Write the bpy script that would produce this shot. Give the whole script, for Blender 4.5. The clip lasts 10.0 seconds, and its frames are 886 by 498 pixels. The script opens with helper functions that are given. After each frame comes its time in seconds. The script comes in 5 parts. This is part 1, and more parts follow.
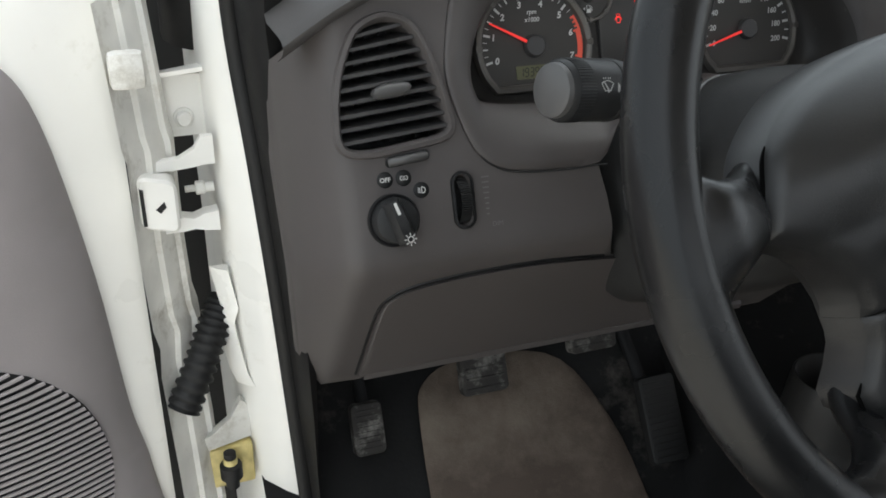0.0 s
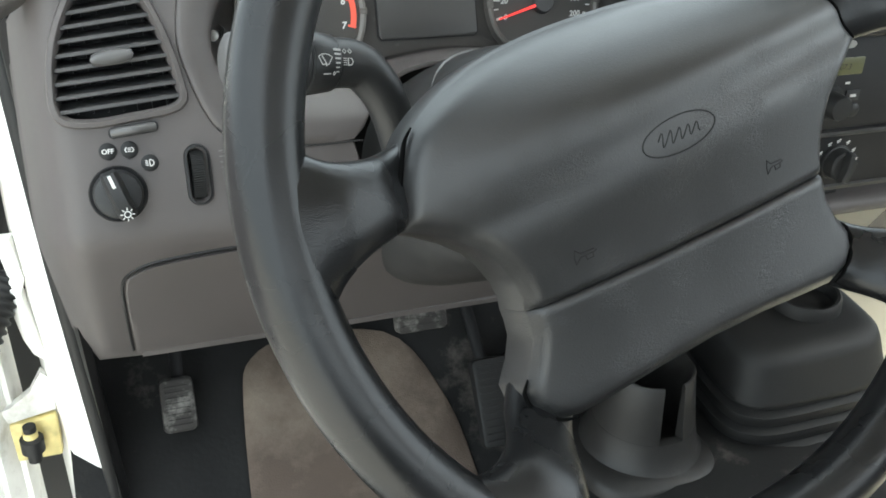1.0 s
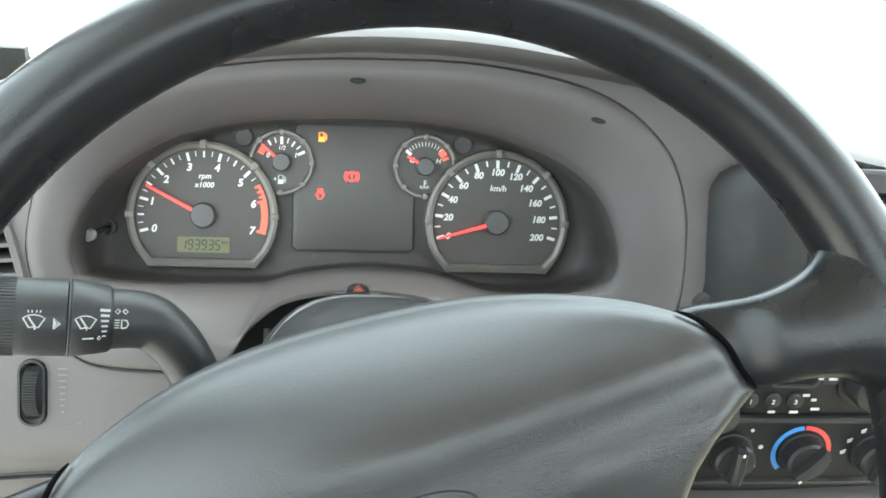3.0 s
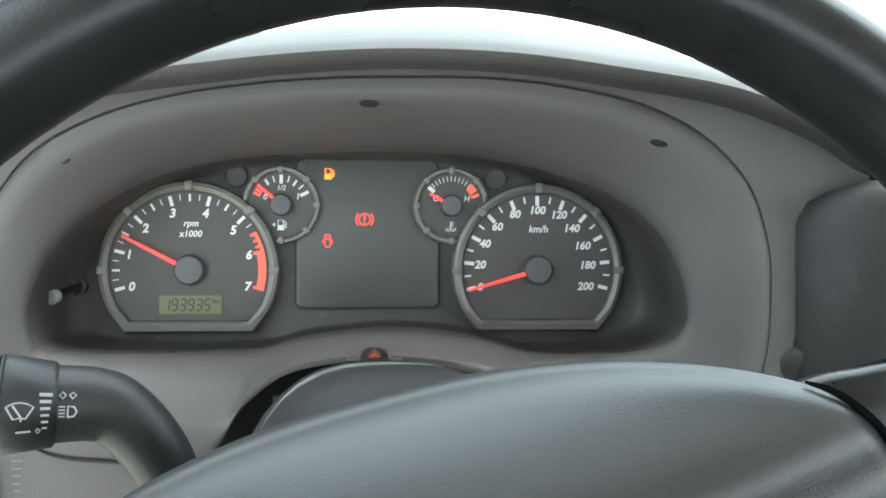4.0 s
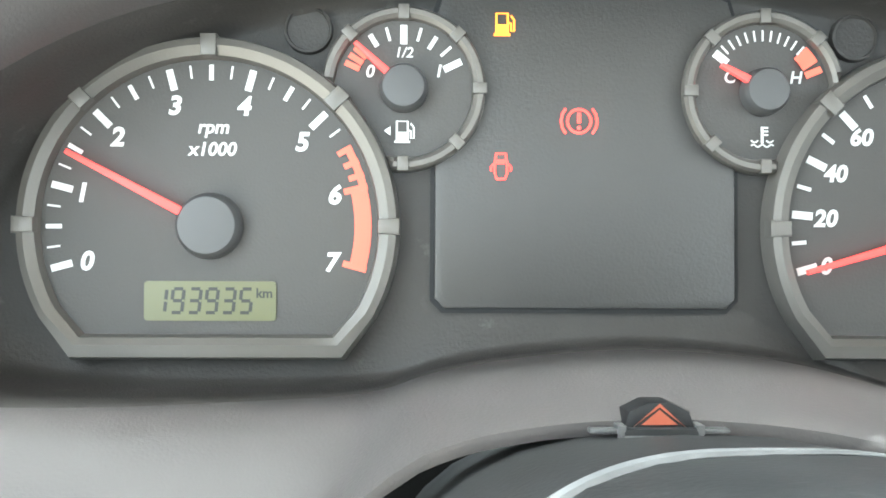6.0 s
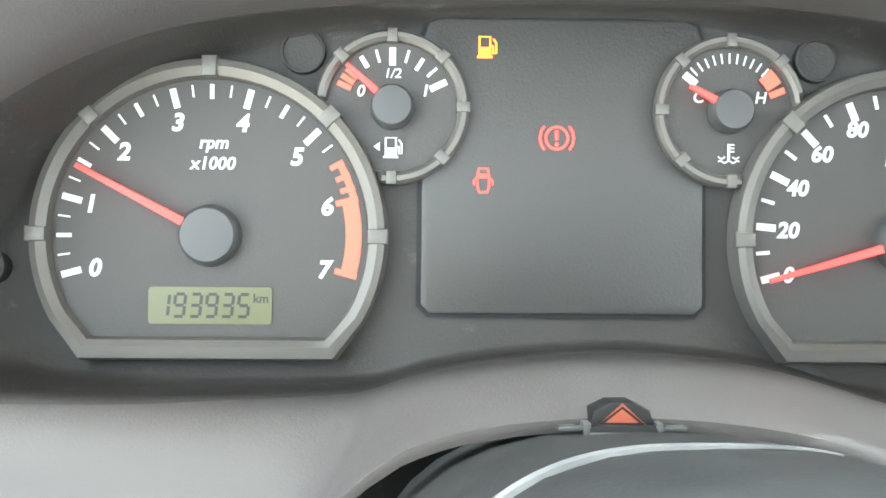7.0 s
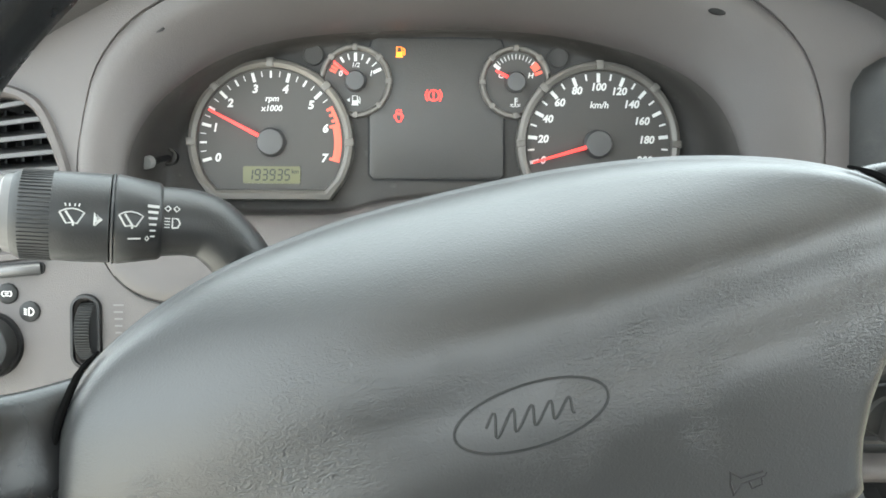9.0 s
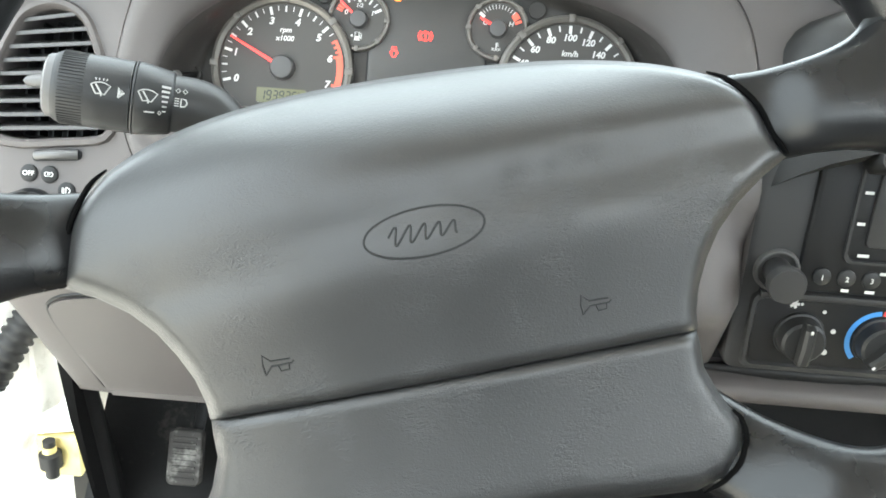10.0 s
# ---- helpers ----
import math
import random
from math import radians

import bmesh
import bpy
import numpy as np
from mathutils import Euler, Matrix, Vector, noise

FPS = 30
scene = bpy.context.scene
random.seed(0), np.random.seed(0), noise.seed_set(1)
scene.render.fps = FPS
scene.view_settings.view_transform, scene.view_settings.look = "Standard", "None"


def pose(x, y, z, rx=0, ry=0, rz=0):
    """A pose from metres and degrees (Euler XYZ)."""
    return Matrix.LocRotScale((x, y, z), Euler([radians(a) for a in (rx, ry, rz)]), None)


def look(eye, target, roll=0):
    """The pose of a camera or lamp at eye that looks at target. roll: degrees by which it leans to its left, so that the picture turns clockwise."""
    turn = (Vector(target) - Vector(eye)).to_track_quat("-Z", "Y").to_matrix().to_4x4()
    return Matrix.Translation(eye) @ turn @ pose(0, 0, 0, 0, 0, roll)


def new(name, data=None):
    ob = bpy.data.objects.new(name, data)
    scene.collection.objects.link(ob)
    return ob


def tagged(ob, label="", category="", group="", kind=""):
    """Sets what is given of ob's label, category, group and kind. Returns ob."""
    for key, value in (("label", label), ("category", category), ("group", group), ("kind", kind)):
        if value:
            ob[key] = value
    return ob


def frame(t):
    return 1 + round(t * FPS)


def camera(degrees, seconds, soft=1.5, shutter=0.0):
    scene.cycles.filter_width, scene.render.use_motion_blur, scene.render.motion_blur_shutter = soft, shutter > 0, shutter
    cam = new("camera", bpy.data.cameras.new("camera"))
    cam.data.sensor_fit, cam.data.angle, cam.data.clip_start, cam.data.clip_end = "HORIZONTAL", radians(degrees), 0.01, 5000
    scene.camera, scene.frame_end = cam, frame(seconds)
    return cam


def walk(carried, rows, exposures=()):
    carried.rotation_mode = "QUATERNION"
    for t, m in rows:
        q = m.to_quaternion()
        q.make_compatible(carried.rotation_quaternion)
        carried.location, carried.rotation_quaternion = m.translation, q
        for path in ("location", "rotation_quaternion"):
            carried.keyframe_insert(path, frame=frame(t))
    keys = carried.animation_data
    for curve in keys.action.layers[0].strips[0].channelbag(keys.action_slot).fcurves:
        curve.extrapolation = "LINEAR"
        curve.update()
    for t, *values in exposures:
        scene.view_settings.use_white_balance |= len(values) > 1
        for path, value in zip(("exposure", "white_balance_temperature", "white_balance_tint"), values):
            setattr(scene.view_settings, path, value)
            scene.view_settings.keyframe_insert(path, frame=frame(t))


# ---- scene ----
cam = camera(51.1, 10.0, soft=1.7)
PATH = [
    (0, (-0.2564, -0.5330, 1.2936), (-0.0703, -0.0274, 1.0295), 0.62),
    (0.5, (-0.1784, -0.5444, 1.2968), (0.0122, -0.0466, 1.0214), 0.82),
    (1, (-0.1121, -0.5613, 1.2920), (0.0742, -0.0652, 1.0107), 2.30),
    (1.5, (-0.0603, -0.5649, 1.3074), (0.0970, -0.0586, 1.0265), 0.29),
    (2, (-0.0250, -0.5394, 1.3472), (0.1332, -0.0258, 1.0805), 2.38),
    (2.5, (0.0293, -0.5093, 1.3598), (0.1369, 0.0216, 1.1019), 1.68),
    (3, (0.0776, -0.4787, 1.3471), (0.1404, 0.0660, 1.1035), 3.96),
    (3.2, (0.0887, -0.4754, 1.3473), (0.1299, 0.0781, 1.1193), 2.98),
    (4.3, (0.0733, -0.3510, 1.2820), (0.1240, 0.2120, 1.0807), 1.60),
    (4.5, (0.0659, -0.3118, 1.2561), (0.1144, 0.2577, 1.0736), 1.69),
    (5, (0.0486, -0.2306, 1.2266), (0.0722, 0.3390, 1.0396), 0.96),
    (5.5, (0.0378, -0.1886, 1.2143), (0.0650, 0.3753, 1.0111), 1.02),
    (5.7, (0.0405, -0.1903, 1.2093), (0.0601, 0.3778, 1.0171), 0.72),
    (7, (0.0475, -0.2046, 1.2165), (0.0648, 0.3634, 1.0241), 1.08),
    (7.5, (0.0481, -0.2431, 1.2180), (0.0699, 0.3299, 1.0415), 1.09),
    (8, (0.0517, -0.2940, 1.2359), (0.0816, 0.2721, 1.0395), 1.16),
    (8.5, (0.0473, -0.3491, 1.2557), (0.0954, 0.2087, 1.0399), 2.44),
    (9, (0.0769, -0.4440, 1.2789), (0.0877, 0.1094, 1.0474), 0.67),
    (9.5, (0.0838, -0.4943, 1.2602), (0.0943, 0.0601, 1.0309), 0.69),
    (10, (0.1171, -0.5219, 1.2646), (0.0972, 0.0311, 1.0328), 3.72),
]
BASE = 3.42
EXPOSURES = [(t, BASE + e, k, g) for t, e, k, g in ((0, -1.9, 6150, 5), (0.4, -1.7, 6100, 1), (0.8, -0.95, 6050, 0), (1.2, -0.22, 6000, 0), (1.6, 0.38, 6000, -1), (2.2, 0.45, 6000, -2), (3.2, 0.25, 5950, -4), (4.3, -0.2, 5850, -4),
                                                    (4.6, -0.15, 5850, -4), (5.5, 0.65, 5900, -3), (7, 0.95, 5900, -3), (7.5, 0.75, 5850, -4), (8, 0.4, 5900, -5), (8.5, 0.3, 6050, -4), (9, 0.45, 6150, -1), (9.4, 0.43, 6150, 0), (10, 0.5, 6100, 0))]
walk(cam, [(t, look(eye, target, roll)) for t, eye, target, roll in PATH], EXPOSURES)

# ---- light: bright overcast day, the cab's doors and glass let it in ----
world = bpy.data.worlds.new("world")
scene.world = world
world.use_nodes = True
wn = world.node_tree
sky = wn.nodes.new("ShaderNodeTexSky")
sky.sky_type = "NISHITA"
sky.sun_disc = False
sky.sun_elevation, sky.sun_rotation = radians(64), radians(132)
sky.air_density, sky.dust_density = 0.35, 10.0
veil = wn.nodes.new("ShaderNodeMixRGB")        # even cloud cover over the whole sky
veil.inputs["Fac"].default_value = 0.62
veil.inputs[2].default_value = (5.0, 5.15, 5.2, 1)
wn.links.new(sky.outputs[0], veil.inputs[1])
wn.links.new(veil.outputs[0], wn.nodes["Background"].inputs[0])
wn.nodes["Background"].inputs[1].default_value = 0.15
sun_data = bpy.data.lights.new("sun", "SUN")
sun_data.energy, sun_data.angle, sun_data.color = 2.1, radians(40), (1.0, 0.985, 0.955)
sun = new("sun", sun_data)
sun.matrix_world = look((2.2, -2.0, 6.1), (0, 0, 0))


# ---- materials ----
def material(name, color, rough=0.5, metal=0.0, grain=0.0, scale=900.0, vary=0.12, blotch=14.0, emit=0.0, coat=0.0, kind="noise", spec=0.5, dust=None, dust_scale=90.0, dust_at=(0.62, 0.74), wrinkle=0.0, wrinkle_top=0.05):
    m = bpy.data.materials.new(name)
    m.use_nodes = True
    nt = m.node_tree
    p = nt.nodes["Principled BSDF"]
    p.inputs["Roughness"].default_value, p.inputs["Metallic"].default_value = rough, metal
    p.inputs["Coat Weight"].default_value, p.inputs["Specular IOR Level"].default_value = coat, spec
    tc = nt.nodes.new("ShaderNodeTexCoord")
    if vary:
        big = nt.nodes.new("ShaderNodeTexNoise")
        big.inputs["Scale"].default_value, big.inputs["Detail"].default_value = blotch, 6.0
        nt.links.new(tc.outputs["Object"], big.inputs["Vector"])
        ramp = nt.nodes.new("ShaderNodeValToRGB")
        ramp.color_ramp.elements[0].position, ramp.color_ramp.elements[1].position = 0.3, 0.75
        ramp.color_ramp.elements[0].color = (*[c * (1 - vary) for c in color], 1)
        ramp.color_ramp.elements[1].color = (*[min(1, c * (1 + vary)) for c in color], 1)
        nt.links.new(big.outputs["Fac"], ramp.inputs["Fac"])
        nt.links.new(ramp.outputs["Color"], p.inputs["Base Color"])
        rr = nt.nodes.new("ShaderNodeMapRange")
        rr.inputs["To Min"].default_value, rr.inputs["To Max"].default_value = max(0.02, rough - 0.08), min(1, rough + 0.08)
        nt.links.new(big.outputs["Fac"], rr.inputs["Value"])
        nt.links.new(rr.outputs["Result"], p.inputs["Roughness"])
    else:
        p.inputs["Base Color"].default_value = (*color, 1)
    if dust:
        specks = nt.nodes.new("ShaderNodeTexNoise")
        specks.inputs["Scale"].default_value, specks.inputs["Detail"].default_value, specks.inputs["Roughness"].default_value = dust_scale, 9.0, 0.7
        nt.links.new(tc.outputs["Object"], specks.inputs["Vector"])
        gate = nt.nodes.new("ShaderNodeMapRange")
        gate.inputs["From Min"].default_value, gate.inputs["From Max"].default_value = dust_at
        nt.links.new(specks.outputs["Fac"], gate.inputs["Value"])
        film_mix = nt.nodes.new("ShaderNodeMixRGB")
        film_mix.inputs[2].default_value = (*dust, 1)
        nt.links.new(gate.outputs["Result"], film_mix.inputs["Fac"])
        nt.links.new(ramp.outputs["Color"], film_mix.inputs[1])
        nt.links.new(film_mix.outputs[0], p.inputs["Base Color"])
    if grain:
        tex = nt.nodes.new("ShaderNodeTexVoronoi" if kind == "cell" else "ShaderNodeTexNoise")
        tex.inputs["Scale"].default_value = scale
        if kind == "cell":
            tex.feature = "DISTANCE_TO_EDGE"
            warp = nt.nodes.new("ShaderNodeTexNoise")
            warp.inputs["Scale"].default_value = scale * 0.5
            mix = nt.nodes.new("ShaderNodeMixRGB")
            mix.inputs["Fac"].default_value = 0.004
            nt.links.new(tc.outputs["Object"], warp.inputs["Vector"])
            nt.links.new(tc.outputs["Object"], mix.inputs[1])
            nt.links.new(warp.outputs["Color"], mix.inputs[2])
            nt.links.new(mix.outputs[0], tex.inputs["Vector"])
        else:
            tex.inputs["Detail"].default_value = 4.0
            nt.links.new(tc.outputs["Object"], tex.inputs["Vector"])
        bump = nt.nodes.new("ShaderNodeBump")
        bump.inputs["Strength"].default_value, bump.inputs["Distance"].default_value = grain, 0.0006
        nt.links.new(tex.outputs["Distance" if kind == "cell" else "Fac"], bump.inputs["Height"])
        nt.links.new(bump.outputs["Normal"], p.inputs["Normal"])
        if wrinkle:
            fold = nt.nodes.new("ShaderNodeTexNoise")
            fold.inputs["Scale"].default_value, fold.inputs["Detail"].default_value, fold.inputs["Distortion"].default_value = 760.0, 3.5, 1.4
            stretch = nt.nodes.new("ShaderNodeMapping")
            stretch.inputs["Scale"].default_value, stretch.inputs["Rotation"].default_value = (0.62, 0.8, 1.25), (0, 0.12, 0)
            nt.links.new(tc.outputs["Object"], stretch.inputs["Vector"])
            nt.links.new(stretch.outputs["Vector"], fold.inputs["Vector"])
            patch = nt.nodes.new("ShaderNodeTexNoise")
            patch.inputs["Scale"].default_value, patch.inputs["Detail"].default_value = 38.0, 3.0
            nt.links.new(tc.outputs["Object"], patch.inputs["Vector"])
            level = nt.nodes.new("ShaderNodeMapRange")
            level.inputs["From Min"].default_value, level.inputs["From Max"].default_value = 0.46, 0.7
            level.inputs["To Min"].default_value, level.inputs["To Max"].default_value = 0.25 * wrinkle, 1.8 * wrinkle
            nt.links.new(patch.outputs["Fac"], level.inputs["Value"])
            over = nt.nodes.new("ShaderNodeBump")
            over.inputs["Distance"].default_value = 0.0010
            apart = nt.nodes.new("ShaderNodeSeparateXYZ")
            nt.links.new(tc.outputs["Object"], apart.inputs[0])
            fade = nt.nodes.new("ShaderNodeMapRange")
            fade.inputs["From Min"].default_value, fade.inputs["From Max"].default_value = wrinkle_top, wrinkle_top - 0.025
            nt.links.new(apart.outputs["Z"], fade.inputs["Value"])
            worn = nt.nodes.new("ShaderNodeMath")
            worn.operation = "MULTIPLY"
            nt.links.new(level.outputs["Result"], worn.inputs[0])
            nt.links.new(fade.outputs["Result"], worn.inputs[1])
            nt.links.new(worn.outputs[0], over.inputs["Strength"])
            nt.links.new(fold.outputs["Fac"], over.inputs["Height"])
            nt.links.new(bump.outputs["Normal"], over.inputs["Normal"])
            nt.links.new(over.outputs["Normal"], p.inputs["Normal"])
    if emit:
        p.inputs["Emission Color"].default_value, p.inputs["Emission Strength"].default_value = (*color, 1), emit
    return m


DASH_GREY = material("dash_grey", (0.06926, 0.06234, 0.06101), 0.55, grain=0.25, scale=1500, vary=0.07, spec=0.38)
BEZEL_GREY = material("bezel_grey", (0.06636, 0.06013, 0.05884), 0.5, grain=0.15, scale=1500, vary=0.07, spec=0.38)
PAD_TOP = material("dash_top", (0.05328, 0.05008, 0.04902), 0.6, grain=0.4, scale=1200, vary=0.08, spec=0.38)
TRIM_GREY = material("door_trim_grey", (0.2415, 0.2219, 0.2254), 0.6, grain=0.3, scale=1300, vary=0.07)
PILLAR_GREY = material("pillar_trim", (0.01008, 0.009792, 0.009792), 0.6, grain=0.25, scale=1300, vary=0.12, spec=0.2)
WHEEL_BLACK = material("wheel_black", (0.008, 0.00816, 0.00864), 0.28, grain=0.12, scale=1300, vary=0.3, blotch=26, wrinkle=0.12, spec=0.3)
WHEEL_PAD = material("wheel_pad", (0.0145, 0.0145, 0.0147), 0.41, grain=0.14, scale=800, vary=0.16, blotch=22, kind="cell", wrinkle=0.3, spec=0.54)
EMBOSS = material("emboss_dark", (0.009, 0.009, 0.0092), 0.7, vary=0.05, spec=0.3)
BLACK_PLASTIC = material("black_plastic", (0.0112, 0.0112, 0.01184), 0.5, grain=0.12, scale=1200, spec=0.27)
STALK_BLACK = material("stalk_black", (0.019, 0.0193, 0.0198), 0.44, grain=0.15, scale=1400, spec=0.3)
STACK_DARK = material("stack_dark", (0.02852, 0.02821, 0.02852), 0.48, grain=0.15, scale=1300, vary=0.08, spec=0.32)
KNOB_GREY = material("knob_grey", (0.0648, 0.06336, 0.06336), 0.45, vary=0.06)
MASK_DARK = material("mask_dark", (0.03132, 0.02862, 0.02646), 0.55, grain=0.2, scale=1500, vary=0.12, blotch=40, dust=(0.1152, 0.1094, 0.103), dust_scale=110, dust_at=(0.6, 0.85), spec=0.38)
DIAL_FACE = material("dial_face", (0.04039, 0.03733, 0.03427), 0.6, grain=0.2, scale=1600, vary=0.06, blotch=60, dust=(0.0864, 0.08496, 0.08136), dust_scale=260, dust_at=(0.68, 0.9))
SCREEN_FACE = material("message_screen", (0.03629, 0.03434, 0.0324), 0.45, grain=0.2, scale=1600, vary=0.06)
RING_GREY = material("ring_silver", (0.1107, 0.1023, 0.09268), 0.42, metal=0.35, grain=0.1, scale=1500, vary=0.08)
SLAT_DARK = material("vent_slats", (0.034, 0.033, 0.033), 0.45, grain=0.1, scale=1300, vary=0.15, blotch=40, dust=(0.12, 0.115, 0.11), dust_scale=60, dust_at=(0.6, 0.85))
HUB_GREY = material("hub_grey", (0.05202, 0.0508, 0.05141), 0.5, vary=0.05)
WHITE_PRINT = material("white_print", (0.54, 0.54, 0.5256), 0.6, vary=0)
RELIEF_LIGHT = material("relief_light", (0.11, 0.105, 0.104), 0.6, vary=0)
# red scale print, with a faint glow added to brighten it
RED_PRINT_GLOW = material("red_print_glow", (0.5184, 0.072, 0.0432), 0.55, vary=0, emit=0.11)
NEEDLE_RED = material("needle_red", (0.85, 0.035, 0.03), 0.5, vary=0, emit=0.16)
LAMP_RED = material("lamp_red", (1.0, 0.03, 0.022), 0.5, vary=0, emit=0.3)
LAMP_AMBER = material("lamp_amber", (1.0, 0.20, 0.01), 0.5, vary=0, emit=0.22)
LCD_GREEN = material("lcd_green", (0.09216, 0.09216, 0.04032), 0.3, vary=0.05)
LCD_INK = material("lcd_ink", (0.012, 0.013, 0.008), 0.4, vary=0)
WHITE_PAINT = material("white_paint", (0.87, 0.86, 0.82), 0.3, vary=0.03, coat=0.5, dust=(0.6, 0.57, 0.5), dust_scale=18, dust_at=(0.58, 0.85))
WHITE_DIRTY = material("dusty_white_metal", (0.76, 0.75, 0.71), 0.45, grain=0.15, scale=300, vary=0.12, blotch=30, dust=(0.36, 0.33, 0.27), dust_scale=28, dust_at=(0.52, 0.75))
BRASS_YELLOW = material("greasy_yellow_steel", (0.62, 0.52, 0.22), 0.5, vary=0.3, blotch=80)
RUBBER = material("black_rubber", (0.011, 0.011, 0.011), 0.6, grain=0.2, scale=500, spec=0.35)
FLOOR_RUBBER = material("rubber_floor", (0.0084, 0.0084, 0.0084), 0.7, grain=0.5, scale=250, vary=0.4, blotch=18, spec=0.2, dust=(0.10, 0.09, 0.08), dust_scale=14, dust_at=(0.58, 0.78))
MAT_BROWN = material("brown_mat", (0.088, 0.069, 0.056), 0.9, grain=0.9, scale=700, vary=0.22, blotch=9, spec=0.15, dust=(0.18, 0.15, 0.12), dust_scale=6, dust_at=(0.46, 0.7))
PEDAL_RUBBER = material("worn_pedal_rubber", (0.036, 0.03384, 0.03168), 0.75, grain=0.5, scale=400, vary=0.3, blotch=45, spec=0.25, dust=(0.216, 0.2088, 0.1944), dust_scale=45, dust_at=(0.5, 0.68))
CREAM = material("cream_carpet", (0.55, 0.50, 0.38), 0.9, grain=0.8, scale=500, vary=0.08)
SEAT_GREY = material("seat_cloth", (0.06, 0.058, 0.058), 0.9, grain=0.8, scale=700, vary=0.1)
HEADLINER = material("headliner", (0.36, 0.34, 0.32), 0.9, grain=0.3, scale=700)
CONCRETE = material("yard_concrete", (0.42, 0.39, 0.34), 0.85, grain=0.4, scale=60, vary=0.15, blotch=1.2)
BLUE_PRINT = material("blue_print", (0.0648, 0.2304, 0.54), 0.5, vary=0)
HAZARD_RED = material("hazard_red", (0.254, 0.06048, 0.03024), 0.5, vary=0.08)
WORN_SHEEN = material("worn_sheen", (0.12, 0.12, 0.12), 0.4, grain=0.1, vary=0.3, blotch=70)
COLUMN_DARK = material("column_dark", (0.024, 0.024, 0.024), 0.55, grain=0.15, scale=900, vary=0.3, blotch=60, spec=0.2, dust=(0.055, 0.054, 0.052), dust_scale=160, dust_at=(0.62, 0.8))
CONSOLE_DARK = material("console_dark", (0.015, 0.0145, 0.014), 0.5, grain=0.2, scale=1100, vary=0.15, blotch=30, spec=0.35, dust=(0.035, 0.033, 0.03), dust_scale=40, dust_at=(0.55, 0.8))
GAP_BLACK = material("joint_black", (0.004, 0.004, 0.004), 0.9, vary=0, spec=0.0)
STALK_PRINT = material("worn_white_print", (0.3024, 0.3024, 0.2952), 0.6, vary=0.1, blotch=300)
SIGN_RED = material("red_paint", (0.62, 0.06, 0.06), 0.4, vary=0.05)
SILVER_CAP = material("silver_cap", (0.5, 0.5, 0.49), 0.35, metal=0.6, vary=0.05)


def glass_material():
    m = bpy.data.materials.new("window_glass")
    m.use_nodes = True
    p = m.node_tree.nodes["Principled BSDF"]
    p.inputs["Base Color"].default_value = (0.97, 1.0, 0.98, 1)
    p.inputs["Roughness"].default_value, p.inputs["IOR"].default_value = 0.0, 1.02
    p.inputs["Transmission Weight"].default_value = 1.0
    return m


CARPET_GREY = material("grey_carpet", (0.52, 0.465, 0.35), 0.9, grain=0.8, scale=500, vary=0.1)
PARKED_RED = material("faded_red_paint", (0.62, 0.26, 0.24), 0.5, vary=0.15, dust=(0.7, 0.6, 0.55), dust_scale=2, dust_at=(0.45, 0.7))
GLASS = glass_material()

# ---- builders, in millimetres ----
DASH = pose(0, 0, 1.15, -20, 0, 0)      # instrument plane, leaning back 20 degrees


def smooth_sharp(bm, angle=38):
    bm.normal_update()
    for f in bm.faces:
        f.smooth = True
    lim = radians(angle)
    for e in bm.edges:
        if len(e.link_faces) == 2 and e.calc_face_angle(0) > lim:
            e.smooth = False


def mesh_of(name, bm, mat, angle=38):
    bmesh.ops.recalc_face_normals(bm, faces=bm.faces[:])
    smooth_sharp(bm, angle)
    bm.transform(Matrix.Scale(0.001, 4))
    me = bpy.data.meshes.new(name)
    bm.to_mesh(me)
    bm.free()
    me.materials.append(mat)
    return me


def part(name, bm, mat, parent, label="", angle=38, at=None):
    ob = new(name, mesh_of(name, bm, mat, angle))
    ob.parent = parent
    if at is not None:
        ob.matrix_basis = at
    return tagged(ob, label)


def thing(name, m, label, category, group="", kind=""):
    ob = new(name)
    ob.matrix_world = m
    ob.empty_display_size = 0.02
    return tagged(ob, label, category, group, kind)


def single(name, bm, mat, m, label, category, group="", kind="", angle=38):
    ob = new(name, mesh_of(name, bm, mat, angle))
    ob.matrix_world = m
    return tagged(ob, label, category, group, kind)


def loft(bm, rings, closed=True, cap=(False, False)):
    vs = [[bm.verts.new(p) for p in r] for r in rings]
    n = len(rings[0])
    for a, b in zip(vs, vs[1:]):
        for i in range(n if closed else n - 1):
            j = (i + 1) % n
            bm.faces.new((a[i], a[j], b[j], b[i]))
    if cap[0]:
        bm.faces.new(vs[0][::-1])
    if cap[1]:
        bm.faces.new(vs[-1])
    return vs


def offset(poly, d):
    """A closed outline moved inwards by d."""
    n = len(poly)
    area = sum(poly[i][0] * poly[(i + 1) % n][1] - poly[(i + 1) % n][0] * poly[i][1] for i in range(n))
    s = 1 if area > 0 else -1
    out = []
    for i in range(n):
        (ax, az), (bx, bz), (cx, cz) = poly[i - 1], poly[i], poly[(i + 1) % n]
        d1, d2 = Vector((bx - ax, bz - az)), Vector((cx - bx, cz - bz))
        d1 = d1.normalized() if d1.length > 1e-9 else d2.normalized()
        d2 = d2.normalized() if d2.length > 1e-9 else d1
        n1, n2 = Vector((-d1.y, d1.x)), Vector((-d2.y, d2.x))
        m = n1 + n2
        m = m / max(0.35, m.length_squared / 2) if m.length > 1e-6 else n1
        out.append((bx + s * d * m.x, bz + s * d * m.y))
    return out


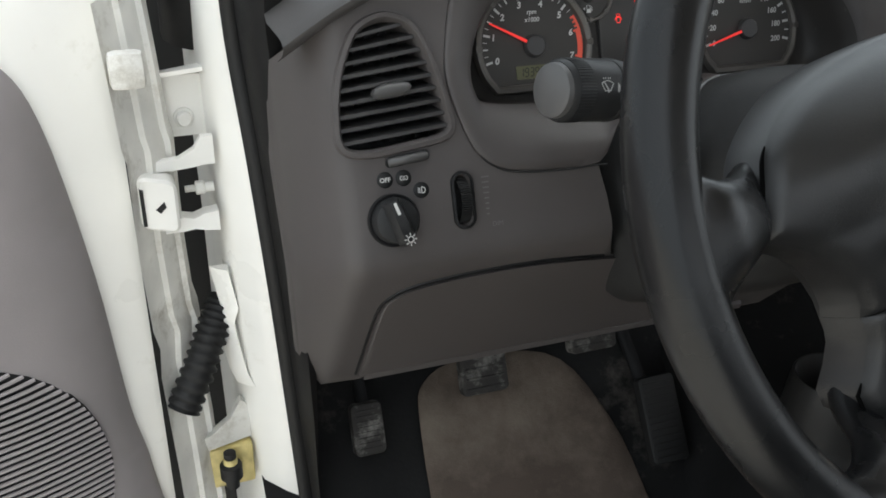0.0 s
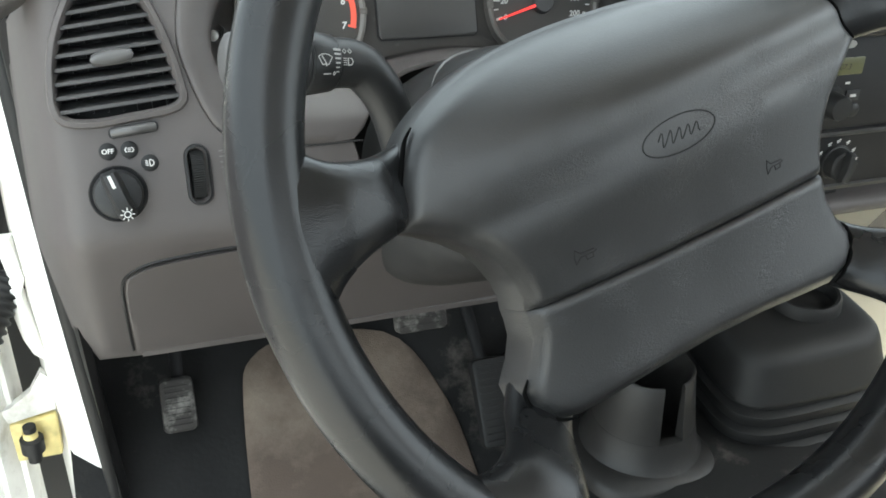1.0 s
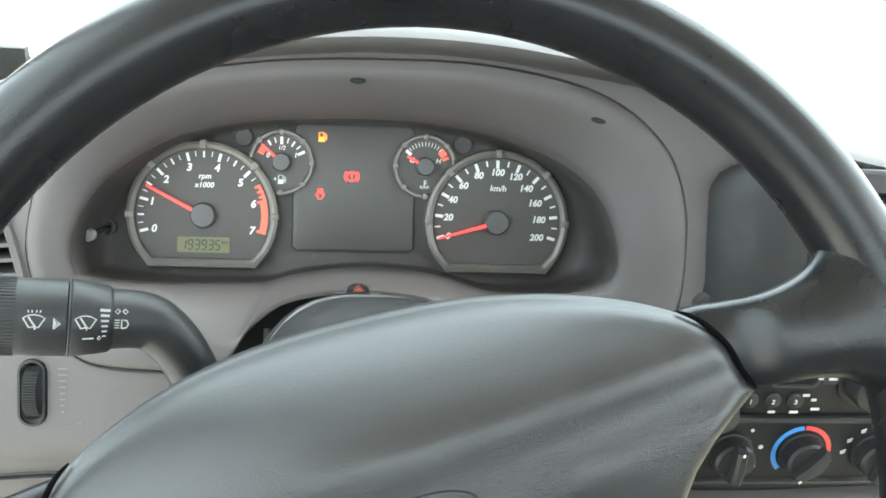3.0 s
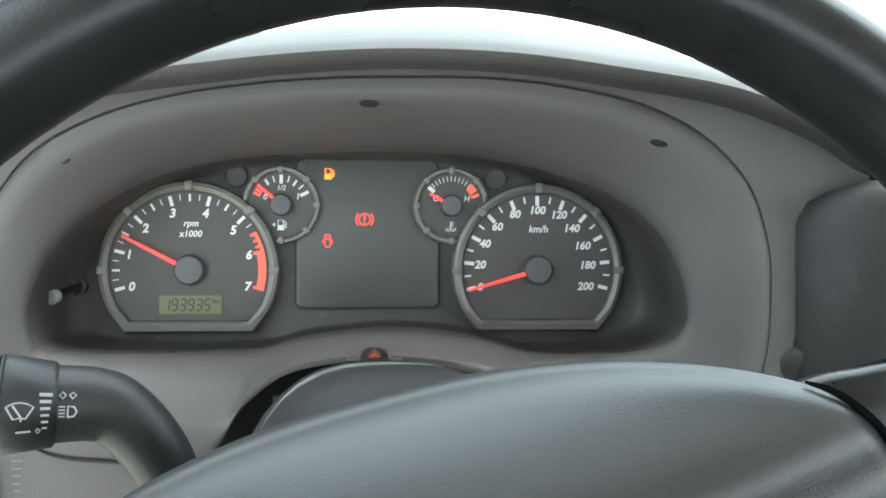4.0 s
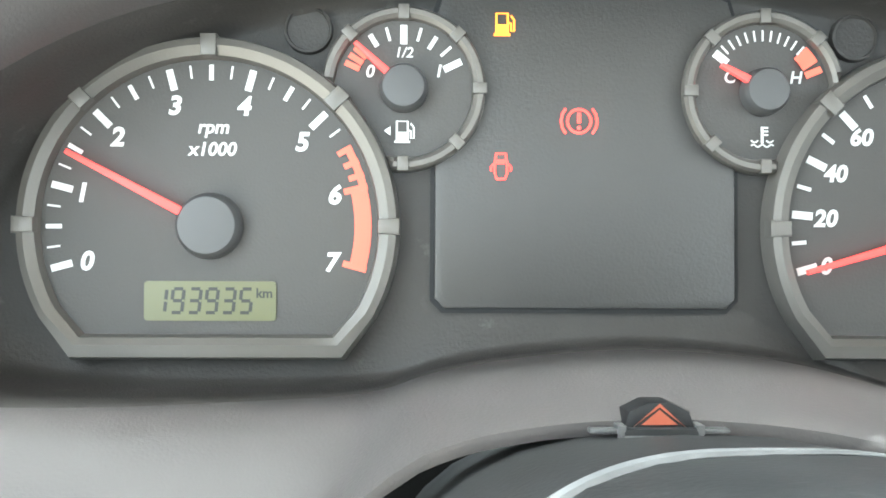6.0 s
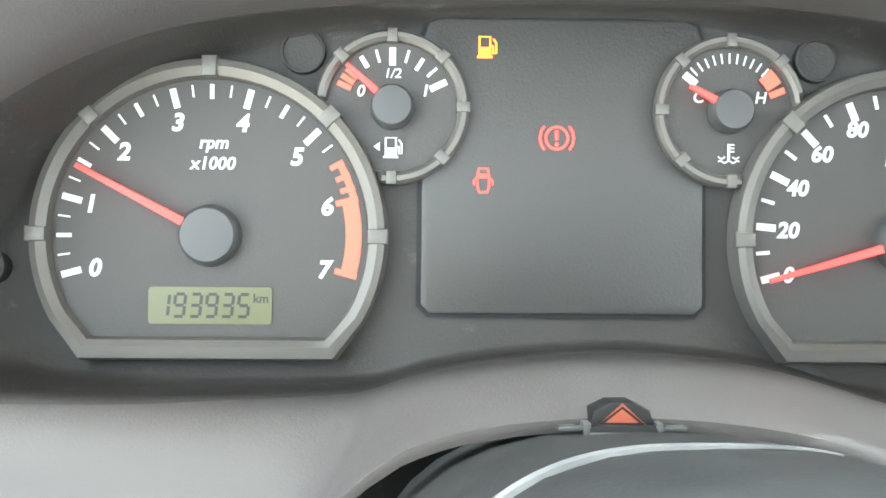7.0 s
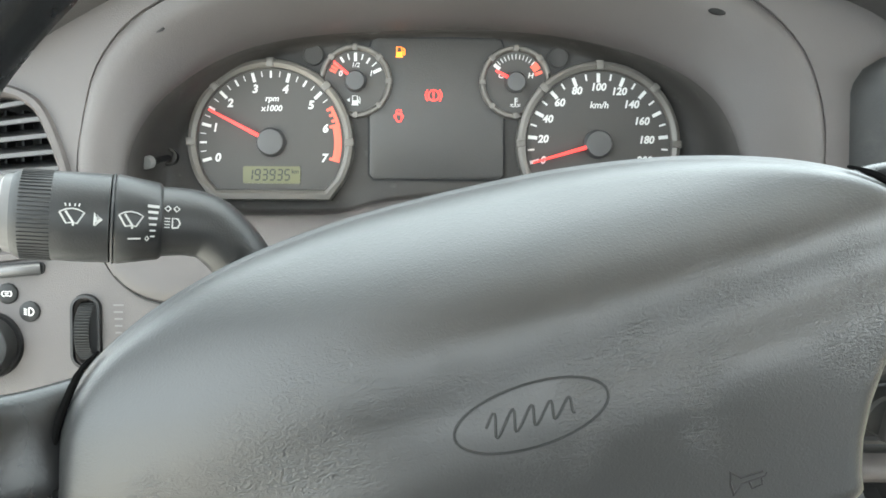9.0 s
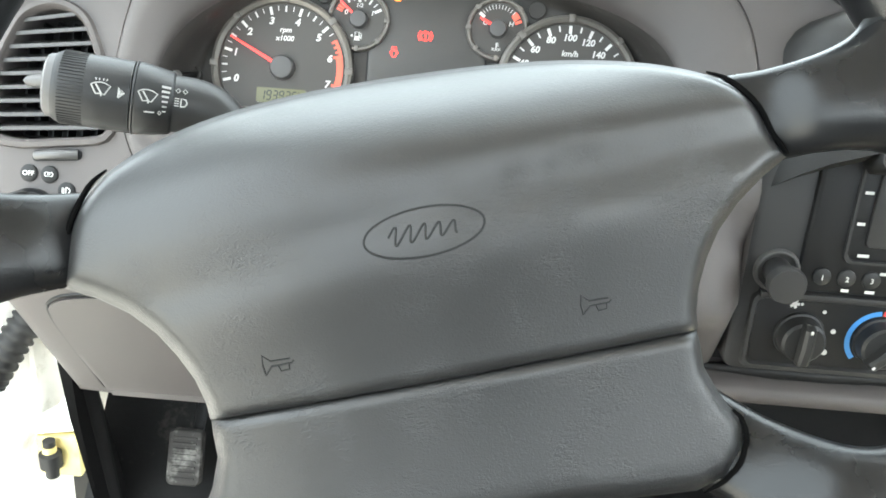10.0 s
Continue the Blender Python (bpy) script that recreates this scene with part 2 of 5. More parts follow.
def prism(bm, poly, y0, y1, bevel=0.0):
    """An outline in x, z from its front y0 (towards the driver) back to y1, with a rounded front edge."""
    rings = [[(x, y1, z) for x, z in poly]]
    if bevel:
        rings.append([(x, y0 + bevel, z) for x, z in poly])
        rings.append([(x, y0 + 0.3 * bevel, z) for x, z in offset(poly, 0.3 * bevel)])
        rings.append([(x, y0, z) for x, z in offset(poly, bevel)])
    else:
        rings.append([(x, y0, z) for x, z in poly])
    loft(bm, rings, cap=(True, True))


def rounded(x0, z0, x1, z1, r, seg=5):
    pts = []
    for cx, cz, a0 in ((x1 - r, z1 - r, 0), (x0 + r, z1 - r, 90), (x0 + r, z0 + r, 180), (x1 - r, z0 + r, 270)):
        for k in range(seg + 1):
            a = radians(a0 + 90 * k / seg)
            pts.append((cx + r * math.cos(a), cz + r * math.sin(a)))
    return pts


def circle(cx, cz, r, seg=40):
    return [(cx + r * math.cos(2 * math.pi * k / seg), cz + r * math.sin(2 * math.pi * k / seg)) for k in range(seg)]


def ellipse(cx, cz, a, b, turn=0.0, seg=48):
    c, s = math.cos(radians(turn)), math.sin(radians(turn))
    out = []
    for k in range(seg):
        t = 2 * math.pi * k / seg
        u, v = a * math.cos(t), b * math.sin(t)
        out.append((cx + u * c - v * s, cz + u * s + v * c))
    return out


def revolve(bm, profile, cx, cz, seg=40, cap=(False, True)):
    """Rings of (radius, y) round an axis that runs to the driver."""
    loft(bm, [[(x, y, z) for x, z in circle(cx, cz, r, seg)] for r, y in profile], cap=cap)


def box(bm, x0, y0, z0, x1, y1, z1, bevel=0.0):
    bm2 = bmesh.new()
    bmesh.ops.create_cube(bm2, size=1)
    for v in bm2.verts:
        v.co = Vector((x0 + (v.co.x + 0.5) * (x1 - x0), y0 + (v.co.y + 0.5) * (y1 - y0), z0 + (v.co.z + 0.5) * (z1 - z0)))
    if bevel:
        bmesh.ops.bevel(bm2, geom=bm2.edges[:], offset=bevel, segments=2, affect="EDGES", profile=0.6)
    join(bm, bm2)


def join(bm, other, m=None):
    if m is not None:
        other.transform(m)
    vs = {v: bm.verts.new(v.co) for v in other.verts}
    for f in other.faces:
        try:
            bm.faces.new([vs[v] for v in f.verts])
        except ValueError:
            pass
    other.free()


def tube(bm, path, radius, seg=14, cap=True, squash=1.0):
    """A round bar along a line of points; radius: one, or one a point."""
    pts = [Vector(p) for p in path]
    rad = radius if isinstance(radius, (list, tuple)) else [radius] * len(pts)
    rings, up = [], None
    for i, p in enumerate(pts):
        d = (pts[min(i + 1, len(pts) - 1)] - pts[max(i - 1, 0)]).normalized()
        if up is None:
            up = d.orthogonal().normalized()
        up = (up - d * up.dot(d)).normalized()
        side = d.cross(up)
        rings.append([p + rad[i] * (math.cos(a) * up + squash * math.sin(a) * side) for a in (2 * math.pi * k / seg for k in range(seg))])
    loft(bm, rings, cap=(cap, cap))


def spline(points, steps=6, closed=False):
    """A smooth line through the given points."""
    n, out = len(points), []
    P = [Vector(p) for p in points]
    for i in range(n if closed else n - 1):
        a = P[i - 1] if (closed or i) else P[0]
        b, c = P[i], P[(i + 1) % n]
        d = P[(i + 2) % n] if (closed or i + 2 < n) else P[-1]
        for k in range(steps):
            t = k / steps
            out.append(tuple(0.5 * (2 * b + (c - a) * t + (2 * a - 5 * b + 4 * c - d) * t * t + (3 * b - a - 3 * c + d) * t ** 3)))
    if not closed:
        out.append(tuple(P[-1]))
    return out


def inside(x, z, poly):
    hit, n = False, len(poly)
    for i in range(n):
        (ax, az), (bx, bz) = poly[i], poly[(i + 1) % n]
        if (az > z) != (bz > z) and x < (bx - ax) * (z - az) / (bz - az) + ax:
            hit = not hit
    return hit


def sheet(bm, outer, holes, depth, step=6.0, back=8.0, rolled=()):
    """A moulded panel: an outline in x, z with holes, its surface at y = depth(x, z), its edges turned back; rolled: distances from a rounded edge at which it is finely cut."""
    from mathutils.geometry import delaunay_2d_cdt
    loops = [outer, *holes]
    verts, edges = [], []
    for lp in loops:
        s = len(verts)
        verts += [Vector(p) for p in lp]
        edges += [(s + i, s + (i + 1) % len(lp)) for i in range(len(lp))]
    xs, zs = [p[0] for p in outer], [p[1] for p in outer]
    x = min(xs) + step / 2
    while x < max(xs):
        z = min(zs) + step / 2
        while z < max(zs):
            if inside(x, z, outer) and not any(inside(x, z, h) for h in holes) and not (rolled and gap_to(outer, x, z) < rolled[-1] + 0.7 * step):
                verts.append(Vector((x, z)))
            z += step
        x += step
    for d in rolled:
        for x, z in offset(outer, d) + offset(outer, -d):
            if inside(x, z, outer) and gap_to(outer, x, z) > 0.85 * d:
                verts.append(Vector((x, z)))
    v2, _, f2, *_ = delaunay_2d_cdt(verts, edges, [], 0, 0.01)
    vs = [bm.verts.new((v.x, depth(v.x, v.y), v.y)) for v in v2]
    for f in f2:
        cx, cz = sum(v2[i].x for i in f) / len(f), sum(v2[i].y for i in f) / len(f)
        if inside(cx, cz, outer) and not any(inside(cx, cz, h) for h in holes):
            bm.faces.new([vs[i] for i in f])
    bm.normal_update()
    for n, lp in enumerate(loops):
        inner = offset(lp, 1.2 if n == 0 else -1.2) if n else lp
        tight = offset(lp, -0.8) if n == 0 else offset(lp, 0.8)
        loft(bm, [[(x, depth(x, z), z) for x, z in lp], [(a, depth(x, z) + 1.2, b) for (x, z), (a, b) in zip(lp, tight)],
                  [(a, depth(x, z) + back, b) for (x, z), (a, b) in zip(lp, tight)]])
    for v in [v for v in bm.verts if not v.link_faces]:
        bm.verts.remove(v)
    bmesh.ops.remove_doubles(bm, verts=bm.verts[:], dist=0.02)


def letters(bm, text, x, y, z, size, slant=0.0, turn=0.0, thick=0.12, bold=0.0, width=1.0):
    """Printed letters, centred at x, z on a surface at y."""
    cu = bpy.data.curves.new("lettering", "FONT")
    cu.body, cu.size, cu.align_x, cu.align_y, cu.shear, cu.offset = text, 1.0, "CENTER", "CENTER", slant, bold
    cu.resolution_u = 3
    ob = bpy.data.objects.new("lettering", cu)
    scene.collection.objects.link(ob)
    dg = bpy.context.evaluated_depsgraph_get()
    me = bpy.data.meshes.new_from_object(ob.evaluated_get(dg))
    b2 = bmesh.new()
    b2.from_mesh(me)
    c, s = math.cos(radians(turn)), math.sin(radians(turn))
    xs, ys = [v.co.x for v in b2.verts], [v.co.y for v in b2.verts]
    mx, my = (min(xs) + max(xs)) / 2, (min(ys) + max(ys)) / 2
    for v in b2.verts:
        u, w = (v.co.x - mx) * size * width, (v.co.y - my) * size
        v.co = Vector((x + u * c - w * s, y - thick, z + u * s + w * c))
    join(bm, b2)
    bpy.data.objects.remove(ob)
    bpy.data.curves.remove(cu)
    bpy.data.meshes.remove(me)


def strip(bm, x, z, length, wide, turn, y, thick=0.15):
    """A printed bar centred at x, z."""
    c, s = math.cos(radians(turn)), math.sin(radians(turn))
    pts = [(x + u * c - w * s, z + u * s + w * c) for u, w in ((-length / 2, -wide / 2), (length / 2, -wide / 2), (length / 2, wide / 2), (-length / 2, wide / 2))]
    prism(bm, pts, y - thick, y)


def flat_line(bm, pts, wide, y, thick=0.15, closed=False):
    """A printed line of constant width through points in x, z."""
    n = len(pts)
    P = [Vector(p) for p in pts]
    L, R = [], []
    for i in range(n):
        a = P[i - 1] if (closed or i) else P[i]
        b = P[(i + 1) % n] if (closed or i < n - 1) else P[i]
        d = (b - a).normalized()
        m = Vector((-d.y, d.x)) * wide / 2
        L.append(P[i] + m)
        R.append(P[i] - m)
    rng = range(n if closed else n - 1)
    ring = [[(p.x, y - thick, p.y) for p in L], [(p.x, y - thick, p.y) for p in R]]
    va = [bm.verts.new(p) for p in ring[0]]
    vb = [bm.verts.new(p) for p in ring[1]]
    for i in rng:
        j = (i + 1) % n
        bm.faces.new((va[i], va[j], vb[j], vb[i]))


# ---- dashboard ----
CLUSTER_EDGE = [(-51, -33), (-58, -26), (-59, -13), (-54, 3), (-44, 18), (-28, 32), (-10, 42), (10, 48), (34, 52), (60, 54), (83, 55), (110, 54.5), (134, 52), (154, 48), (173, 42.5),
                (190, 35), (204, 25), (213, 14), (219, 0), (222, -14), (221, -24), (215, -31), (200, -36), (176, -38), (155, -37), (138, -32), (120, -28), (92, -26), (66, -28), (48, -31),
                (34, -35), (10, -36), (-20, -36)]
SURROUND_EDGE = [(-75, 8), (-69, 30), (-54, 50), (-30, 64), (-2, 73), (33, 79), (67, 82), (101, 83), (133, 83), (165, 80), (198, 73), (225, 60), (245, 40), (254, 16), (256, -6), (254, -36),
                 (244, -62), (215, -76), (166, -78), (152, -62), (136, -46.5), (114, -40), (90, -37.3), (66, -38), (45, -43.5), (28, -58), (14.5, -77), (-20, -77), (-48, -73), (-64, -61), (-74, -36), (-78, -15)]
B_LOOP = spline(CLUSTER_EDGE, 4, True)
C_LOOP = spline(SURROUND_EDGE, 4, True)
HUB = (81.0, 6.0)


def matched(pairs, steps=6):
    """The two loops read off together, from one pair of matching corners to the next."""
    inner, outer_ = [], []
    for (b0, c0), (b1, c1) in zip(pairs, pairs[1:]):
        for k in range(steps):
            for loop, i0, i1, out in ((B_LOOP, b0, b1, inner), (C_LOOP, c0, c1, outer_)):
                f = 4 * (i0 + (i1 - i0) * k / steps)
                n = int(f)
                a, b = Vector(loop[n % len(loop)]), Vector(loop[(n + 1) % len(loop)])
                out.append(tuple(a.lerp(b, f - n)))
    return inner, outer_


CORNERS = ((3, 0), (5, 2), (7, 4), (8, 5), (9, 6), (11, 7), (12, 8), (13, 9), (15, 11), (16, 12), (17, 13), (18, 14), (20, 15), (21, 16), (22, 17), (23, 18), (25, 20), (26, 21), (27, 22), (28, 23), (29, 24), (30, 26), (32, 27), (33, 28), (34, 29), (35, 31), (36, 32))
B_RING, C_RING = matched(CORNERS)


def edge_depth(x):
    return -4 - 33 * min(1.1, abs(x - 81) / 140) ** 2


def face_depth(x, z):
    """How far the moulded dash face stands from the instrument plane."""
    s = max(0.0, -118 - z)
    y = -46 + 1.5 * s * s / (s + 8)
    if x < -138:
        y += 62 * ((-138 - x) / 28) ** 2
    if x > 232:
        y += 30 * min(1.0, (x - 232) / 40) ** 2 * min(1.0, max(0.0, (-55 - z) / 25))
    return y


VENT_HOLE = spline([(-125, 12), (-133, 0), (-139, -16), (-142, -34), (-141, -50), (-128, -54), (-105, -52), (-82, -48), (-81, -36), (-85, -18), (-91, 0), (-98, 12), (-111, 17)], 4, True)
DIMMER_HOLE = rounded(-80, -103, -70, -73, 4.8)
dash = thing("dashboard", DASH, "grey grained plastic truck dashboard with a deep instrument hood", "dashboard")
TOP_LIP = [(-168, 4), (-140, 20), (-109, 35), (-74, 56), (-38, 73), (17, 82), (60, 87), (99, 89), (141, 88), (185, 83), (235, 75), (275, 60), (300, 46)]
hole_c = [p for p in spline(SURROUND_EDGE[:19], 4)] + [(168, -100), (168, -136), (28, -136), (19, -100)] + [p for p in spline(SURROUND_EDGE[26:] + [SURROUND_EDGE[0]], 4)][:-1]
outer = spline(TOP_LIP, 4) + [(300, 22), (272, 2), (262, -60), (258, -165), (240, -200), (225, -216)] + [(225 - 23 * k, -216) for k in range(1, 16)] + [(-146, -216), (-160, -190), (-168, -120), (-169, -60)]
bm = bmesh.new()
sheet(bm, outer, [offset(hole_c, -0.5), VENT_HOLE, DIMMER_HOLE], face_depth, 6.0, 14)
part("face_panel", bm, DASH_GREY, dash)

# surround of the instruments: a rolled funnel from the dark mask out to a fine groove
bm = bmesh.new()
rings = []
for s, h in ((0.0, 0.0), (0.03, 0.22), (0.12, 0.42), (0.28, 0.62), (0.45, 0.8), (0.6, 0.93), (0.72, 1.0), (0.85, 1.0), (0.965, 0.99), (1.0, 0.9), (1.005, 0.6)):
    ring = []
    for (bx, bz), (cx, cz) in zip(B_RING, C_RING):
        y0 = edge_depth(bx)
        ring.append((bx + s * (cx - bx), y0 + (-47 - y0) * h, bz + s * (cz - bz)))
    rings.append(ring)
loft(bm, rings)
part("instrument_surround", bm, BEZEL_GREY, dash, angle=60)
# three moulded pockets in the hood, their shade made as dark plugs
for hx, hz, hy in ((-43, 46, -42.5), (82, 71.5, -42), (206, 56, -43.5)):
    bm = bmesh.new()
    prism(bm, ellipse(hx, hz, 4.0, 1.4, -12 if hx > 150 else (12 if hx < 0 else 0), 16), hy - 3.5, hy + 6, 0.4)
    part("pocket_shade", bm, PILLAR_GREY, dash)

# soft top pad: a rolled lip over the instruments, then a slope down to the foot of the windscreen
def to_dash(x, y, z):
    """A point of the level cab frame in the leaning dash frame."""
    c, s_ = math.cos(radians(20)), math.sin(radians(20))
    return (x, c * y - s_ * z, s_ * y + c * z)


def glass_foot(x):
    """Where the windscreen meets the dash, in the level cab frame."""
    if x < -85:
        return (-85 + 0.84 * (x + 85), 350 + 2.45 * (x + 85), 20)
    return (x, 350 + 30 * (1 - ((x - 460) / 545) ** 2), 20 - 16 * min(1.0, max(0.0, (x + 85) / 500)))


bm = bmesh.new()
lip = spline(TOP_LIP + [(360, 33), (430, 24), (600, 20), (1000, 12), (1085, 10)], 4)
rings = []
for dy, dz in ((-40, -3.5), (-58, -2.5), (-63, -0.5), (-64, 2), (-61, 5), (-54, 8.5), (-20, 21)):
    rings.append([(x, dy + (18 * max(0.0, (-60 - x) / 110) ** 2 if dy < 0 else 0), z + dz) for x, z in lip])
for k in range(1, 9):
    u = k / 8
    ring = []
    for (x, z), front in zip(lip, rings[6]):
        foot = Vector(to_dash(*glass_foot(x)))
        p = Vector(front).lerp(foot, u)
        p.z += 15 * math.sin(math.pi * u) * (1 - 0.5 * u)
        ring.append(tuple(p))
    rings.append(ring)
loft(bm, rings, closed=False)
part("top_pad", bm, PAD_TOP, dash, "dark grey grained dashboard top pad", 60)
# defroster slot along the foot of the glass
bm = bmesh.new()
slot = [to_dash(x, glass_foot(x)[1] - 55 + d, 11 + 0.35 * (d < 0)) for d in (-9, 9) for x in (300, 380, 460, 540, 620)]
loft(bm, [slot[:5], slot[5:]], closed=False)
for v in bm.verts:
    v.co.z += 6
part("defroster_slot", bm, BLACK_PLASTIC, dash, "long black defroster slot")
# passenger's side of the face
bm = bmesh.new()
loft(bm, [[(480, -30, 24), (620, -45, 19), (900, -45, 14), (1150, -20, 10)], [(480, -52, 0), (620, -62, -5), (900, -62, -8), (1150, -40, -10)],
          [(480, -40, -120), (620, -50, -125), (900, -50, -125), (1150, -20, -120)], [(480, 60, -200), (620, 60, -205), (900, 60, -205), (1150, 60, -200)]], closed=False)
part("glovebox_face", bm, DASH_GREY, dash, angle=70)

# knee cover under the column, a plate proud of the face
knee = spline([(-121, -212), (-122, -170), (-121, -150), (-116, -143), (-102, -138), (-65, -134.5), (-21, -134.5), (24, -138), (80, -143), (140, -143), (200, -138)], 5) + [(206, -160), (206, -206), (120, -210), (0, -211)]
bm = bmesh.new()
sheet(bm, offset(knee, 0.8), [], lambda x, z: face_depth(min(x, 225), z) - 4.5 - 2.5 * math.sin(min(1, max(0, (-134 - z) / 80)) * math.pi), 7.0, 16)
part("knee_cover", bm, DASH_GREY, dash, "grey plastic knee cover with a rounded corner")
bm = bmesh.new()
tube(bm, [(x, face_depth(x, z) - 0.5, z) for x, z in spline([(-123.5, -210), (-124, -170), (-123, -150), (-117, -141.5), (-102, -136), (-65, -132.7), (-21, -132.7), (22, -136)], 5)], 1.0, 6)
part("shadow_gap", bm, BLACK_PLASTIC, dash)
# returned lower edge
bm = bmesh.new()
loft(bm, [[(x, 84 + dy, -211 + dz) for x in (-118, -60, 0, 60, 120, 200)] for dy, dz in ((-4, 3), (-5, -1), (-2, -5), (14, -5), (60, 6))], closed=False)
part("lower_edge", bm, DASH_GREY, dash)
# fine crease across the panel under the instruments
bm = bmesh.new()
tube(bm, [(x, -46.2, z) for x, z in spline([(-62, -63), (-48, -73.8), (-20, -77.6), (20, -77.6)], 5)], 0.5, 6)
part("crease", bm, BLACK_PLASTIC, dash)


# ---- side air vent ----
def slat_row(parent, left, right, z0, z1, count, y0, tilt, mat, depth=14, rise=0.0):
    for k in range(count):
        z = z0 + (z1 - z0) * k / (count - 1)
        xa, xb = left(z), right(z)
        b = bmesh.new()
        ya = y0 + depth
        sec = [(0, 0.9), (0.6, 1.2), (depth, 0.8 + tilt), (depth, -0.5 + tilt), (0.6, -1.2), (0, -0.9)]
        loft(b, [[(x, y0 + dy, z + dz + rise * (x - xa) / (xb - xa)) for dy, dz in sec] for x in (xa, xb)], cap=(True, True))
        part("slat", b, mat, parent)


vent = thing("air_vent", DASH, "side dashboard air vent with dark horizontal slats", "air vent")
bm = bmesh.new()
big, small = offset(VENT_HOLE, -4.5), offset(VENT_HOLE, 1.0)
loft(bm, [[(x, -46, z) for x, z in big], [(x, -49, z) for x, z in offset(VENT_HOLE, -3.6)], [(x, -49.5, z) for x, z in offset(VENT_HOLE, -1.2)],
          [(x, -48, z) for x, z in VENT_HOLE], [(x, -10, z) for x, z in small]])
part("frame", bm, DASH_GREY, vent, angle=60)
bm = bmesh.new()
prism(bm, offset(VENT_HOLE, 0.6), -16, -8)
part("backing", bm, BLACK_PLASTIC, vent)


def bound(loop, z, side):
    xs = []
    for i in range(len(loop)):
        (ax, az), (bx, bz) = loop[i], loop[(i + 1) % len(loop)]
        if (az > z) != (bz > z):
            xs.append(ax + (bx - ax) * (z - az) / (bz - az))
    return (min(xs) if side < 0 else max(xs)) if xs else 0


slat_row(vent, lambda z: bound(VENT_HOLE, max(-50, z), -1), lambda z: bound(VENT_HOLE, min(14, max(-46, z + 5)), 1), -49, 9, 9, -46, 4.5, SLAT_DARK, 16, 5)
for k in range(7):
    bm = bmesh.new()
    box(bm, -134 + 8 * k, -28, -50, -133 + 8 * k, -18, 12)
    part("vertical_vane", bm, BLACK_PLASTIC, vent)
bm = bmesh.new()
rs = []
for t in range(9):
    a = math.pi * t / 8
    rs.append([(-112 - 11 * math.cos(a), -50 + 3.5 * math.cos(b), -22 + 1.2 * -math.cos(a) + (0.6 + 3.6 * math.sin(a) ** 0.6) * math.sin(b)) for b in (2 * math.pi * k / 12 for k in range(12))])
loft(bm, rs, cap=(True, True))
part("vane_knob", bm, KNOB_GREY, vent, "grey plastic vane knob")
bm = bmesh.new()
prism(bm, [(x, z + (x + 105) * 0.09) for x, z in rounded(-119, -63.5, -93, -57.5, 2.6)], -47, -38)
part("thumbwheel_slot", bm, BLACK_PLASTIC, vent)
bm = bmesh.new()
tube(bm, [(-117 + 2 * k, -46.5 - 3.2 * math.sin(math.pi * k / 11), -60.5 + (-117 + 2 * k + 105) * 0.09) for k in range(12)], 2.6, 10)
part("thumbwheel", bm, KNOB_GREY, vent)

# ---- headlight switch ----
switch = thing("headlight_switch", DASH, "round black headlight switch with a ridged turning grip", "headlight switch")
bm = bmesh.new()
revolve(bm, [(15.2, -44), (15.2, -47.5), (14.6, -48.5), (13.6, -48)], -118, -94, 40, (False, True))
part("collar", bm, BLACK_PLASTIC, switch)
bm = bmesh.new()
revolve(bm, [(13.2, -46), (12.8, -54), (11.8, -56), (9, -56.8)], -118, -94, 40, (False, True))
part("dial", bm, STALK_BLACK, switch)
bm = bmesh.new()
grip = []
for t, w, h in ((-13.6, 3.2, 4), (-12, 5.0, 9), (-6, 5.6, 11), (6, 5.6, 11), (12, 5.0, 9), (14.2, 3.4, 4)):
    cs, sn = math.cos(radians(-72)), math.sin(radians(-72))
    grip.append([(-118 + t * cs - u * w * sn, -54 - h * v, -94 + t * sn + u * w * cs) for u, v in ((-1, -0.1), (-0.85, 0.7), (-0.5, 1), (0.5, 1), (0.85, 0.7), (1, -0.1))])
loft(bm, grip, closed=False, cap=(False, False))
part("grip", bm, STALK_BLACK, switch)
bm = bmesh.new()
strip(bm, -120.4, -86.5, 7, 1.7, -72, -65.2, 0.2)
part("pointer", bm, WHITE_PRINT, switch)
bm = bmesh.new()
for k in range(8):
    strip(bm, -114.6 + 2.9 * math.cos(k * math.pi / 4), -104 + 2.9 * math.sin(k * math.pi / 4), 1.4, 0.5, 45 * k, -65.0, 0.25)
flat_line(bm, circle(-114.6, -104, 1.6, 16), 0.5, -65.0, 0.25, True)
part("sun_symbol", bm, WHITE_PRINT, switch)


def icon_button(x, z, draw):
    b = bmesh.new()
    revolve(b, [(4.6, -45), (4.6, -46.8), (4.0, -47.2)], x, z, 24)
    btn = part("legend_button", b, BLACK_PLASTIC, switch)
    b = bmesh.new()
    draw(b, x, z)
    part("symbol", b, WHITE_PRINT, btn)


icon_button(-120.5, -71, lambda b, x, z: letters(b, "OFF", x, -47.3, z, 3.6, bold=0.02))


def park_icon(b, x, z):
    for s in (-1, 1):
        flat_line(b, [(x + s * 1.2 + s * 1.0 * math.cos(a), z + 1.2 * math.sin(a)) for a in (-1.6, -0.8, 0, 0.8, 1.6)], 0.5, -47.3)
        for d in (-0.9, 0, 0.9):
            strip(b, x + s * 0.2 - s * 0.6, z + d, 1.0, 0.4, 0, -47.3)


